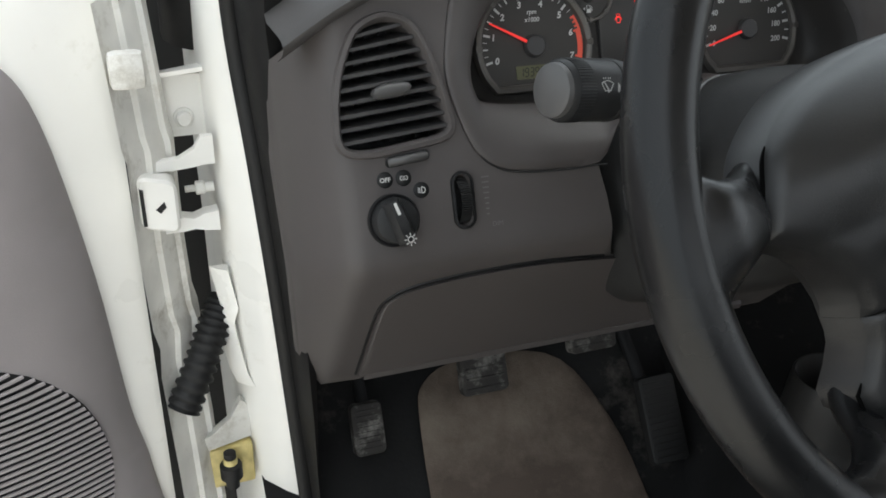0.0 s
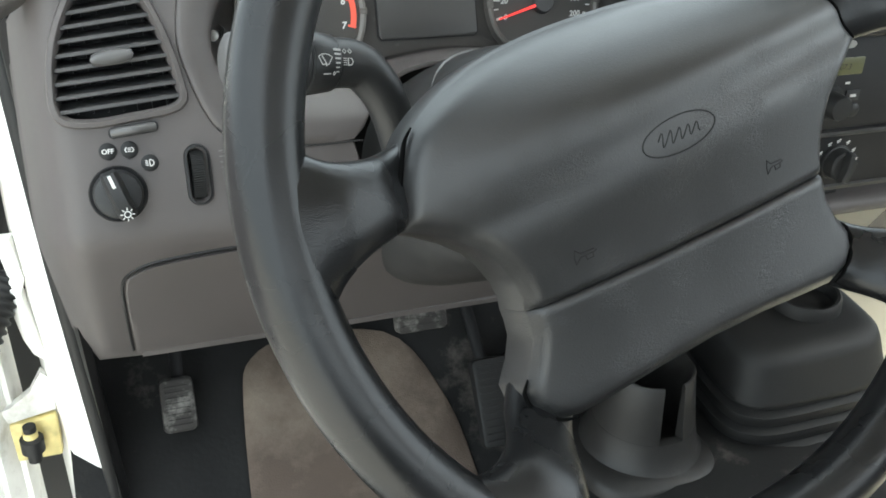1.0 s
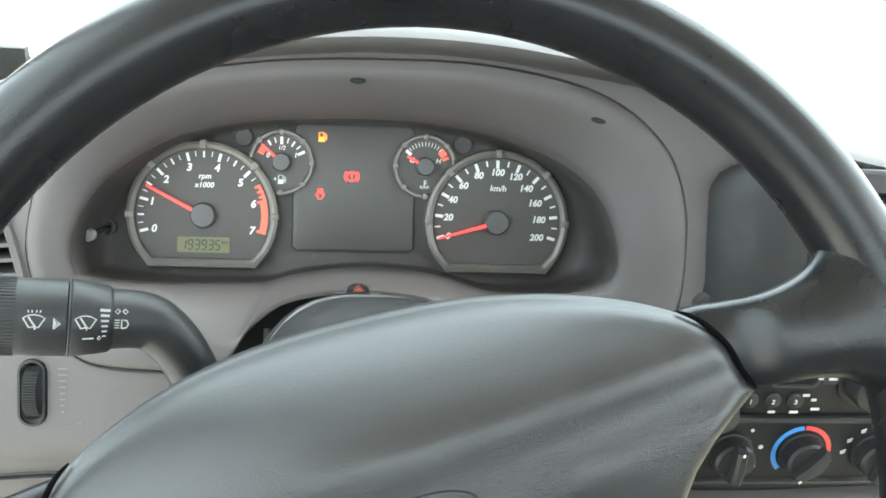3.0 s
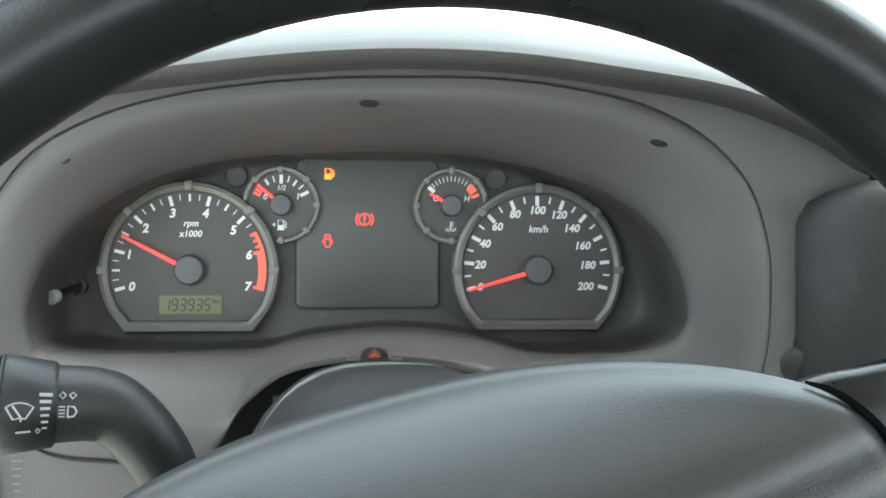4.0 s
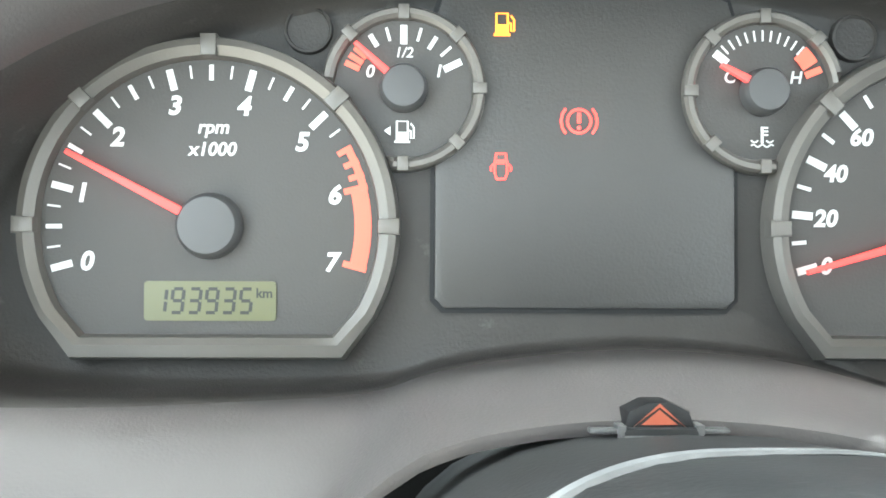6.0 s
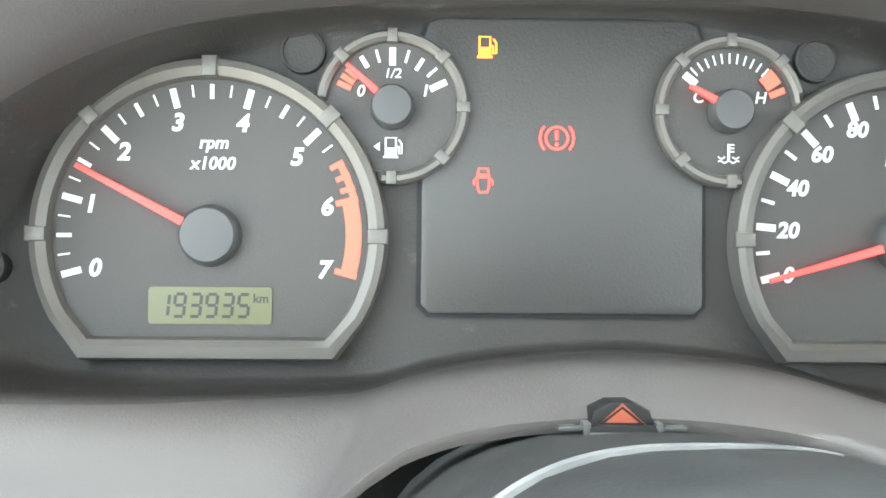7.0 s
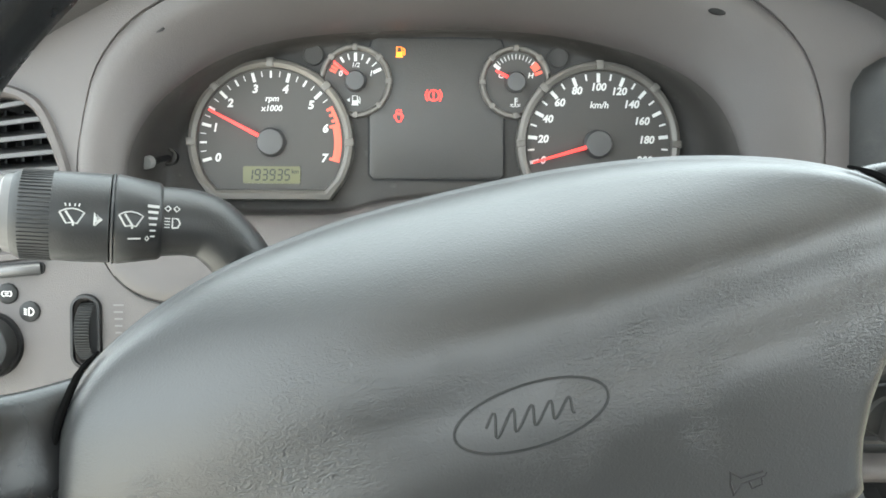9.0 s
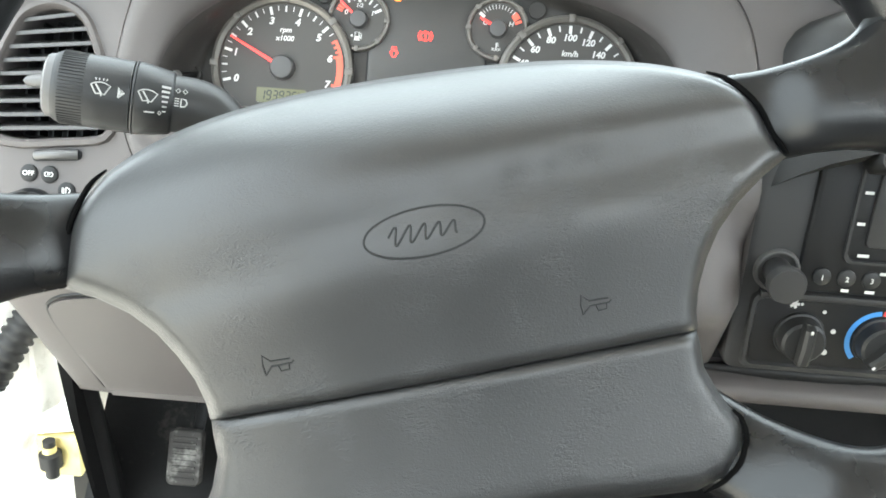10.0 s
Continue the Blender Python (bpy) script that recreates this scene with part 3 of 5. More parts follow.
def beam_icon(b, x, z):
    flat_line(b, [(x + 1.8 * max(-0.2, math.cos(a)) + 0.3, z + 1.7 * math.sin(a)) for a in [2 * math.pi * k / 14 for k in range(14)]], 0.55, -47.3, closed=True)
    for d in (-1.2, -0.4, 0.4, 1.2):
        strip(b, x - 1.6, z + d, 1.5, 0.4, -15, -47.3)


icon_button(-109.5, -71, park_icon)
icon_button(-99.8, -79, beam_icon)

# ---- dimmer wheel ----
dimmer = thing("dimmer_wheel", DASH, "black ribbed instrument dimmer thumbwheel in an upright slot", "dimmer")
bm = bmesh.new()
loft(bm, [[(x, -45, z) for x, z in offset(DIMMER_HOLE, -2.2)], [(x, -48, z) for x, z in offset(DIMMER_HOLE, -1.6)], [(x, -48.2, z) for x, z in offset(DIMMER_HOLE, -0.4)], [(x, -36, z) for x, z in offset(DIMMER_HOLE, 0.3)]], cap=(False, True))
part("slot_frame", bm, BLACK_PLASTIC, dimmer)
bm = bmesh.new()
rs = []
for k in range(72):
    a = radians(-62 + 124 * k / 71)
    r = 16.5 + (0.45 if k % 3 else -0.4)
    rs.append([(-75 + w, -38.5 - r * math.cos(a) + 2.5, -88 + r * 0.86 * math.sin(a)) for w in (-3.3, -2.8, 2.8, 3.3)])
loft(bm, rs, closed=False)
part("wheel", bm, RUBBER, dimmer)
# embossed legend; its lighter grey stands for light on the raised marks
bm = bmesh.new()
for k in range(8):
    strip(bm, -60.5, -76 - 3.1 * k, 1.6 + 0.45 * (7 - k), 0.8, 0, -46.3)
letters(bm, "DIM", -55, -46.3, -104, 4.0)
part("legend", bm, RELIEF_LIGHT, dimmer)

# ---- instrument cluster ----
cluster = thing("instrument_cluster", DASH, "dark instrument cluster with two large and two small gauges, ignition on", "instrument cluster")


def dial_loop(cx, cz, r, half, low, seg=90):
    """The outline of a large gauge: a circle cut off by a straight foot with slanting sides."""
    pts = [(cx + r * math.cos(a), cz + r * math.sin(a)) for a in (radians(-29 + 238 * k / seg) for k in range(seg + 1))]
    lx, lz = pts[-1]
    for k in range(1, 7):
        pts.append((lx + (cx - half - lx) * k / 7, lz + (cz + low - lz) * k / 7))
    for k in range(15):
        pts.append((cx - half + 2 * half * k / 14, cz + low))
    rx, rz = pts[0]
    for k in range(1, 7):
        pts.append((cx + half + (rx - cx - half) * k / 7, cz + low + (rz - cz - low) * k / 7))
    return pts


# mask: flat plate, curving up to its edge
bm = bmesh.new()
rings = []
for s, h in ((1.05, 0.7), (1.02, 1.05), (1.0, 1.0), (0.985, 0.55), (0.968, 0.26), (0.945, 0.09), (0.915, 0.0), (0.6, 0.0)):
    rings.append([(HUB[0] + s * (x - HUB[0]), 3.0 + (edge_depth(x) + 0.5 - 3.0) * h, HUB[1] + s * (z - HUB[1])) for x, z in B_RING])
loft(bm, rings, cap=(False, True))
part("mask", bm, MASK_DARK, cluster, "dusty dark grey cluster mask", 60)


def ring_part(name, loops_y, mat, parent, label=""):
    b = bmesh.new()
    loft(b, [[(x, y, z) for x, z in lp] for lp, y in loops_y])
    return part(name, b, mat, parent, label, 30)


def needle(parent, cx, cz, r0, r1, turn, wide):
    b = bmesh.new()
    c, s = math.cos(radians(turn)), math.sin(radians(turn))
    pts = [(r0, -wide / 2), (r1, -wide / 4), (r1, wide / 4), (r0, wide / 2)]
    prism(b, [(cx + u * c - w * s, cz + u * s + w * c) for u, w in pts], -3.4, -2.4, 0.2)
    part("needle", b, NEEDLE_RED, parent, "lit red needle")


def hub(parent, cx, cz, r):
    b = bmesh.new()
    revolve(b, [(r * 1.08, 0), (r * 1.05, -1.6), (r, -3.2), (r * 0.9, -4.0), (r * 0.5, -4.2)], cx, cz, 36)
    part("hub_cap", b, HUB_GREY, parent)


def big_gauge(name, cx, label):
    g = part(name, face_of(dial_loop(cx, 0, 36.6, 26.6, -23.6), 0.0, 2.6), DIAL_FACE, cluster, label)
    outer_l = [dial_loop(cx, 0, r, h, lo) for r, h, lo in ((41.0, 29.2, -28.9), (40.7, 29.0, -28.6), (40.2, 28.7, -28.0), (38.6, 27.7, -25.4), (36.6, 26.9, -23.9), (36.0, 26.4, -23.2))]
    ring_part("bezel_ring", list(zip(outer_l, (2.5, -1.4, -3.0, -3.5, -2.4, 0.4))), RING_GREY, g, "satin grey bezel ring with a flat foot")
    for a in (0, 45, 90, 135, 180):
        b = bmesh.new()
        c, s = math.cos(radians(a)), math.sin(radians(a))
        pts = [(u * c - w * s + cx, u * s + w * c) for u, w in ((36.3, -1.6), (41.0, -1.8), (41.0, 1.8), (36.3, 1.6))]
        prism(b, pts, -3.9, 0, 0.4)
        part("bezel_lug", b, RING_GREY, g)
    return g


def face_of(loop, y0, y1):
    b = bmesh.new()
    prism(b, loop, y0, y1)
    return b


tach = big_gauge("tachometer", 0, "tachometer dial with white figures and a red sector")
A0, A7 = 195.45, -15.45
marks, small = bmesh.new(), bmesh.new()
for k in range(0, 29):
    a = A0 + (A7 - A0) * k / 28
    v = k / 4
    if v > 5.3:
        continue
    if k % 4 == 0:
        r, ln, wd = 32.7, 4.6, 1.5
    elif k % 2 == 0:
        r, ln, wd = 33.3, 3.4, 0.95
    else:
        r, ln, wd = 33.6, 2.8, 0.42
    strip(marks, r * math.cos(radians(a)), r * math.sin(radians(a)), ln, wd, a, 0.0)
for v, lx, lz in ((0, -26.0, -7.6), (1, -27.2, 7.1), (2, -20.0, 19.2), (3, -7.7, 26.1), (4, 7.2, 26.1), (5, 19.8, 18.4), (6, 26.9, 7.0), (7, 26.7, -7.7)):
    letters(marks, str(v), lx, 0.0, lz, 5.6, slant=0.18, bold=0.035)
letters(marks, "rpm", 0.6, 0.0, 20.6, 4.1, slant=0.18, bold=0.02)
letters(marks, "x1000", 0.3, 0.0, 16.7, 4.1, slant=0.18, bold=0.02)
part("scale_print", marks, WHITE_PRINT, tach)
red = bmesh.new()
for v in (5.5, 5.68, 5.85):
    a = A0 + (A7 - A0) * v / 7
    strip(red, 33.3 * math.cos(radians(a)), 33.3 * math.sin(radians(a)), 3.4, 1.2, a, 0.0)
flat_line(red, [(34.1 * math.cos(radians(a)), 34.1 * math.sin(radians(a))) for a in [A0 + (A7 - A0) * (5.5 + 0.5 * k / 6) / 7 for k in range(7)]], 1.6, 0.0, 0.1)
flat_line(red, [(33.0 * math.cos(radians(a)), 33.0 * math.sin(radians(a))) for a in [A0 + (A7 - A0) * (6 + k / 12) / 7 for k in range(13)]], 3.6, 0.0, 0.12)
for v in (6, 7):
    a = A0 + (A7 - A0) * v / 7
    strip(red, 32.4 * math.cos(radians(a)), 32.4 * math.sin(radians(a)), 5.2, 1.3, a, 0.0, 0.2)
part("red_sector", red, RED_PRINT_GLOW, tach, "orange-red high-speed sector")
needle(tach, 0, 0, 4, 33.8, 152.4, 2.0)
hub(tach, 0, 0, 6.7)
bm = bmesh.new()
prism(bm, rounded(-13.8, -20.4, 14.4, -11.9, 0.8), -0.5, 0.5)
lcd = part("odometer_screen", bm, LCD_GREEN, tach, "olive liquid-crystal odometer screen")
SEG = {"1": "bc", "9": "abcdfg", "3": "abcdg", "5": "acdfg"}
for i, ch in enumerate("193935"):
    bm = bmesh.new()
    x, z, w, h = -10.3 + 3.65 * i, -16.1, 1.15, 2.55
    for s in SEG[ch]:
        if s in "adg":
            strip(bm, x + {"a": 0.25, "g": 0, "d": -0.25}[s], z + {"a": h, "g": 0, "d": -h}[s], 1.9, 0.72, 0, -0.5, 0.1)
        else:
            up = 1 if s in "bf" else -1
            strip(bm, x + (w if s in "bc" else -w) + 0.12 * up, z + up * h / 2, 2.1, 0.72, 84, -0.5, 0.1)
    part("digit", bm, LCD_INK, lcd)
bm = bmesh.new()
letters(bm, "km", 11.9, -0.5, -14.4, 2.9, bold=0.02)
part("unit", bm, LCD_INK, lcd)

speedo = big_gauge("speedometer", 162, "speedometer dial with white figures, needle resting at zero")
bm = bmesh.new()
for k in range(0, 21):
    a = 195.6 + (-14.8 - 195.6) * k / 20
    ln, wd, r = (4.6, 1.7, 32.7) if k % 2 == 0 else (3.2, 0.85, 33.4)
    strip(bm, 162 + r * math.cos(radians(a)), r * math.sin(radians(a)), ln, wd, a, 0.0)
for v, lx, lz in ((0, -27.4, -9.9), (20, -27.6, 0.6), (40, -25.3, 10.5), (60, -19.4, 18.6), (80, -11.0, 24.5), (100, 0.0, 26.4), (120, 10.3, 24.3), (140, 17.5, 17.9), (160, 22.8, 9.7), (180, 25.3, 0.4), (200, 24.0, -9.7)):
    letters(bm, str(v), 162 + lx + (-0.7 if lx > 12 else 0.3), 0.0, lz + 1.9, 5.1, slant=0.18, bold=0.035)
letters(bm, "km/h", 162.4, 0.0, 19.4, 4.6, slant=0.18, bold=0.02)
part("scale_print", bm, WHITE_PRINT, speedo)
needle(speedo, 162, 0, 4, 34.0, 196.2, 2.0)
hub(speedo, 162, 0, 6.7)


def small_gauge(name, cx, cz, label):
    big = 0 if cx < 81 else 162

    def tuck(bm_):
        """The ring dives under its large neighbour where they cross."""
        for v in bm_.verts:
            if math.hypot(v.co.x - big, v.co.z) < 40.5:
                v.co.y = max(v.co.y, 1.6 + 0.3 * v.co.y)
        return bm_

    g = part(name, tuck(face_of(circle(cx, cz, 15.6, 48), 0.1, 2.6)), DIAL_FACE, cluster, label)
    loops = [(circle(cx, cz, r, 48), y) for r, y in ((18.1, 2.6), (17.9, -1.0), (17.3, -1.9), (16.2, -1.9), (15.4, -1.2), (15.0, 0.4))]
    b = bmesh.new()
    loft(b, [[(x, y, z) for x, z in lp] for lp, y in loops])
    part("bezel_ring", tuck(b), RING_GREY, g, "satin grey bezel ring", 30)
    for a in ((-90, -45, 0, 45, 90, 135) if cx < 81 else (45, 90, 135, 180, 225, 270)):
        b = bmesh.new()
        c, s = math.cos(radians(a)), math.sin(radians(a))
        prism(b, [(u * c - w * s + cx, u * s + w * c + cz) for u, w in ((14.9, -1.2), (18.1, -1.2), (18.1, 1.2), (14.9, 1.2))], -2.3, 0, 0.3)
        part("bezel_lug", b, RING_GREY, g)
    return g


fuel = small_gauge("fuel_gauge", 41.6, 30.2, "small fuel gauge reading nearly empty")
bm = bmesh.new()
for k, a in enumerate((90, 58, 26)):
    strip(bm, 41.6 + 11.9 * math.cos(radians(a)), 30.2 + 11.9 * math.sin(radians(a)), 4.2 if k != 1 else 3.2, 1.5 if k != 1 else 0.9, a, 0.1)
for a in (74, 42, 106, 122):
    strip(bm, 41.6 + 12.4 * math.cos(radians(a)), 30.2 + 12.4 * math.sin(radians(a)), 3.0, 0.6 if a != 122 else 1.1, a, 0.1)
letters(bm, "0", 34.4, 0.1, 34.0, 3.8, slant=0.18, bold=0.02)
letters(bm, "1", 49.4, 0.1, 34.2, 3.8, slant=0.18, bold=0.02)
letters(bm, "1/2", 41.9, 0.1, 38.2, 3.2, slant=0.18, bold=0.01)


def pump(b, x, z, s, y):
    flat_line(b, [(x + s * u, z + s * w) for u, w in ((-1.5, -2.2), (-1.5, 2.2), (1.0, 2.2), (1.0, -2.2))], 0.45 * s, y, closed=True)
    strip(b, x - 0.25 * s, z - 1.2 * s, 2.4 * s, 1.9 * s, 0, y)
    strip(b, x - 0.25 * s, z - 2.5 * s, 3.6 * s, 0.5 * s, 0, y)
    flat_line(b, [(x + s * u, z + s * w) for u, w in ((1.0, 0.2), (1.7, 0.0), (1.7, -1.7), (2.4, -1.7), (2.4, 0.8), (1.7, 1.7))], 0.4 * s, y)


pump(bm, 41.6, 21.0, 0.95, 0.1)
prism(bm, [(37.4, 21.0), (38.8, 22.0), (38.8, 20.0)], -0.05, 0.1)
part("scale_print", bm, WHITE_PRINT, fuel)
bm = bmesh.new()
for a in (140, 148, 156):
    strip(bm, 41.6 + 12.2 * math.cos(radians(a)), 30.2 + 12.2 * math.sin(radians(a)), 3.4, 1.2, a, 0.1)
part("red_sector", bm, RED_PRINT_GLOW, fuel)
needle(fuel, 41.6, 30.2, 3, 14.0, 138, 1.7)
hub(fuel, 41.6, 30.2, 4.9)
temp = small_gauge("temperature_gauge", 120.8, 30.2, "small coolant temperature gauge reading cold")
bm = bmesh.new()
for k in range(11):
    a = 132 - 84 * k / 10
    strip(bm, 120.8 + 12.6 * math.cos(radians(a)), 30.2 + 12.6 * math.sin(radians(a)), 2.4, 0.38, a, 0.1)
strip(bm, 120.8 + 12.0 * math.cos(radians(141)), 30.2 + 12.0 * math.sin(radians(141)), 3.6, 1.8, 141, 0.1)
letters(bm, "C", 113.6, 0.1, 33.6, 3.8, slant=0.18, bold=0.02)
letters(bm, "H", 128.3, 0.1, 33.6, 3.8, slant=0.18, bold=0.02)
flat_line(bm, [(120.6, 18.9), (120.6, 22.6)], 0.6, 0.1)
for d in (0.2, 1.0, 1.8):
    strip(bm, 121.4, 20.6 + d, 1.1, 0.35, 0, 0.1)
for s in (-1, 1):
    flat_line(bm, [(120.6 + s * u, 19.4 + 0.3 * math.sin(u * 2.8)) for u in (0.9, 1.3, 1.7, 2.1, 2.5)], 0.35, 0.1)
flat_line(bm, [(118.1 + 0.42 * k, 18.4 + 0.3 * math.sin(k * 1.3)) for k in range(13)], 0.35, 0.1)
part("scale_print", bm, WHITE_PRINT, temp)
bm = bmesh.new()
for a in (34, 42, 22):
    strip(bm, 120.8 + 12.2 * math.cos(radians(a)), 30.2 + 12.2 * math.sin(radians(a)), 3.8, 2.0 if a != 22 else 1.5, a, 0.1)
part("red_sector", bm, RED_PRINT_GLOW, temp)
needle(temp, 120.8, 30.2, 3, 11.5, 152, 1.9)
hub(temp, 120.8, 30.2, 4.9)

# message screen between the gauges
screen_loop = [(48.6, -15.5), (50.6, -17.6), (112.8, -17.6), (114.8, -15.5), (114.8, 12), (114.8, 46), (113.4, 50.5), (110.5, 51.6), (52.9, 51.6), (50.0, 50.5), (48.6, 46), (48.6, 12)]
bm = bmesh.new()
prism(bm, offset(screen_loop, -1.1), 2.2, 3.2)
part("screen_groove", bm, BLACK_PLASTIC, cluster)
bm = bmesh.new()
prism(bm, screen_loop, 0.9, 3.0, 0.5)
panel = part("message_screen", bm, SCREEN_FACE, cluster, "smoky dark warning-light screen")
bm = bmesh.new()
pump(bm, 63.4, 45.0, 1.0, 0.8)
part("fuel_lamp", bm, LAMP_AMBER, panel, "lit amber low-fuel lamp")
bm = bmesh.new()
flat_line(bm, circle(80.2, 23.6, 2.6, 24), 0.5, 0.8, closed=True)
strip(bm, 80.2, 24.3, 2.2, 0.7, 90, 0.8)
strip(bm, 80.2, 22.1, 0.7, 0.7, 90, 0.8)
for s in (-1, 1):
    flat_line(bm, [(80.2 + s * 4.0 * math.cos(a), 23.6 + 4.0 * math.sin(a)) for a in (-0.75, -0.4, 0, 0.4, 0.75)], 0.5, 0.8)
part("brake_lamp", bm, LAMP_RED, panel, "lit red brake lamp")
bm = bmesh.new()
flat_line(bm, [(63.0 + 0.76 * u, 13.4 + 0.9 * w) for u, w in ((-1.4, 3.2), (1.4, 3.2), (1.8, 0.5), (1.8, -1.5), (1.2, -3.0), (-1.2, -3.0), (-1.8, -1.5), (-1.8, 0.5))], 0.42, 0.8, closed=True)
strip(bm, 63.0, 14.5, 1.9, 0.9, 0, 0.8)
for s in (-1, 1):
    flat_line(bm, [(63.0 + s * 1.4, 14.1), (63.0 + s * 2.2, 13.4), (63.0 + s * 2.1, 12.4)], 0.42, 0.8)
part("door_lamp", bm, LAMP_RED, panel, "lit red door-open lamp")
for bx, bz in ((20.6, 43.4), (142.2, 43.0)):
    bm = bmesh.new()
    revolve(bm, [(5.4, 2.8), (5.2, 1.2), (4.7, 1.0), (4.5, 1.8), (2, 1.9)], bx, bz, 28)
    part("blank_plug", bm, MASK_DARK, cluster)
bm = bmesh.new()
revolve(bm, [(4.4, 4), (4.4, -1.5), (3.4, -2), (3.0, 1)], -50.5, -7.5, 24)
part("stem_socket", bm, MASK_DARK, cluster)
bm = bmesh.new()
tube(bm, [(-50.5, 2, -7.5), (-52.5, -8, -9), (-55.5, -17, -11)], 1.6, 12)
stem = part("reset_stem", bm, BLACK_PLASTIC, cluster, "thin black trip reset stem")
bm = bmesh.new()
tube(bm, [(-55.0, -15.5, -10.7), (-56.0, -19.5, -11.5)], 3.1, 16)
part("reset_tip", bm, SILVER_CAP, stem, "pale worn tip")


# ---- steering wheel, turned a little to the left ----
def wheel_frame(centre, yaw, lift, turn):
    ya, pi_ = radians(yaw), radians(lift)
    n = Vector((math.sin(ya) * math.cos(pi_), -math.cos(ya) * math.cos(pi_), math.sin(pi_)))
    e1 = Vector((0, 0, 1)).cross(n).normalized()
    if e1.x < 0:
        e1 = -e1
    e2 = n.cross(e1)
    if e2.z < 0:
        e2 = -e2
    c, s = math.cos(radians(turn)), math.sin(radians(turn))
    wx, wz = c * e1 + s * e2, -s * e1 + c * e2
    m = Matrix((wx, -n, wz)).transposed().to_4x4()
    m.translation = Vector(centre) * 0.001
    return m


WHEEL_LOCAL = wheel_frame((108.6, -231, -86.4), 4.5, 7.5, 14.5)
WHEEL = DASH @ WHEEL_LOCAL
wheel = thing("steering_wheel", WHEEL, "black four-spoke steering wheel with a padded centre, turned slightly", "steering wheel")
RIM_R = 175.0
bm = bmesh.new()
rings = []
for k in range(120):
    a = 2 * math.pi * k / 120
    ring = []
    for j in range(20):
        b = 2 * math.pi * j / 20
        rr, yy = 14.4 * math.cos(b), 15.6 * math.sin(b)
        ring.append(((RIM_R + rr) * math.cos(a), yy, (RIM_R + rr) * math.sin(a)))
    rings.append(ring)
rings.append(rings[0])
loft(bm, rings)
bmesh.ops.remove_doubles(bm, verts=bm.verts[:], dist=0.01)
part("rim", bm, WHEEL_BLACK, wheel, "black grained rim, worn shiny", 60)


def spoke(name, stations):
    """Sections along a spoke: centre x, z, depth y, the direction across, half width and half thickness."""
    b = bmesh.new()
    rings = []
    for x, z, y, turn, hw, ht in stations:
        c, s = math.cos(radians(turn)), math.sin(radians(turn))
        r = math.hypot(x, z)
        near = max(0.0, min(1.0, (r - 146) / 22))
        bow, soft = near / (2 * RIM_R * r), 0.85 + 0.9 * near
        ring = []
        for j in range(24):
            t = 2 * math.pi * j / 24
            u = hw * math.copysign(abs(math.cos(t)) ** 0.75, math.cos(t))
            ring.append((x + u * c - u * u * bow * x, y + ht * math.copysign(abs(math.sin(t)) ** soft, math.sin(t)), z + u * s - u * u * bow * z))
        rings.append(ring)
    loft(b, rings, cap=(True, True))
    part(name, b, WHEEL_BLACK, wheel, angle=60)


def smooth_stations(rows, steps=5):
    out = []
    for k in range(len(rows[0])):
        out.append([p[0] for p in spline([(r[k], 0) for r in rows], steps)])
    return list(zip(*out))


for s in (-1, 1):
    flip = (lambda rows, s=s: [(s * x, z, y, (90 - s * (90 - t)) if s < 0 else t, hw, ht) for x, z, y, t, hw, ht in rows])
    inset, sink = (12.0, 13.0) if s < 0 else (0.0, 0.0)
    spoke("spoke", flip(smooth_stations([(84, 28, 16 + inset, 90, 13.5, 8), (104, 28.5, 12.5 + inset, 90, 15.5, 10), (116, 27.5, 9 + 0.8 * inset, 90, 15.7, 10.5), (127, 27.2, 2 + 0.55 * inset, 90, 15.8, 11), (139, 27.5, -1 + 0.25 * inset, 91, 17.5, 11.5), (149, 28, -1.5, 92, 21, 12), (158, 28.5, -1, 95, 28, 13), (164, 29, 0, 98, 38, 14), (169.5, 30, 0, 100, 55, 14)])))
    spoke("spoke", flip(smooth_stations([(62, -62, 25 + sink, 46, 17, 8), (78, -77, 23.5 + sink, 46, 16.5, 10), (91, -88, 17 + 0.8 * sink, 47, 16.5, 11), (104, -98.5, 2 + 0.35 * sink, 48, 19, 11.5), (115, -106.5, -1, 48, 26, 12.5), (122.5, -112, 0, 48, 38, 13.5), (128, -117, 0, 48, 57, 14)])))

HALF = [p for p in spline([(-30, 66), (0, 67), (30, 66), (58, 62), (80, 55.5), (96, 48), (106, 40.5), (113, 30), (118, 18), (120, 12)], 4) if p[0] >= -0.01] + [(110, 7), (100, 0), (92, -8), (87, -16), (83, -25), (81, -33.5), (81, -52), (85, -62), (91, -72), (90, -80.5), (83, -88), (72, -91), (30, -87), (0, -86)]


def lean(pts):
    """The pad's upper edge dips a little towards the passenger."""
    return [(x - 4, z - 0.02 * x * max(0.0, min(1.0, (z - 10) / 50))) for x, z in pts]


PAD_OUT = HALF + [(-x, z) for x, z in HALF[-2:0:-1]]
UPPER = [(x, z) for x, z in HALF if z > -34] + [(81, -38.4), (35, -38.6), (0, -38.8)]
UPPER = lean(UPPER + [(-x, z) for x, z in UPPER[-2:0:-1]])
LOWER = [(0, -40.6), (35, -40.4), (80.8, -40.2)] + [(x, z) for x, z in HALF if z < -42]
LOWER = lean(LOWER + [(-x, z) for x, z in LOWER[-2:0:-1]])
PAD_OUT = lean(PAD_OUT)


def refine(poly, step=4.0):
    out = []
    for i in range(len(poly)):
        a, b = Vector(poly[i]), Vector(poly[(i + 1) % len(poly)])
        n = max(1, int((b - a).length / step))
        out += [tuple(a + (b - a) * k / n) for k in range(n)]
    return out


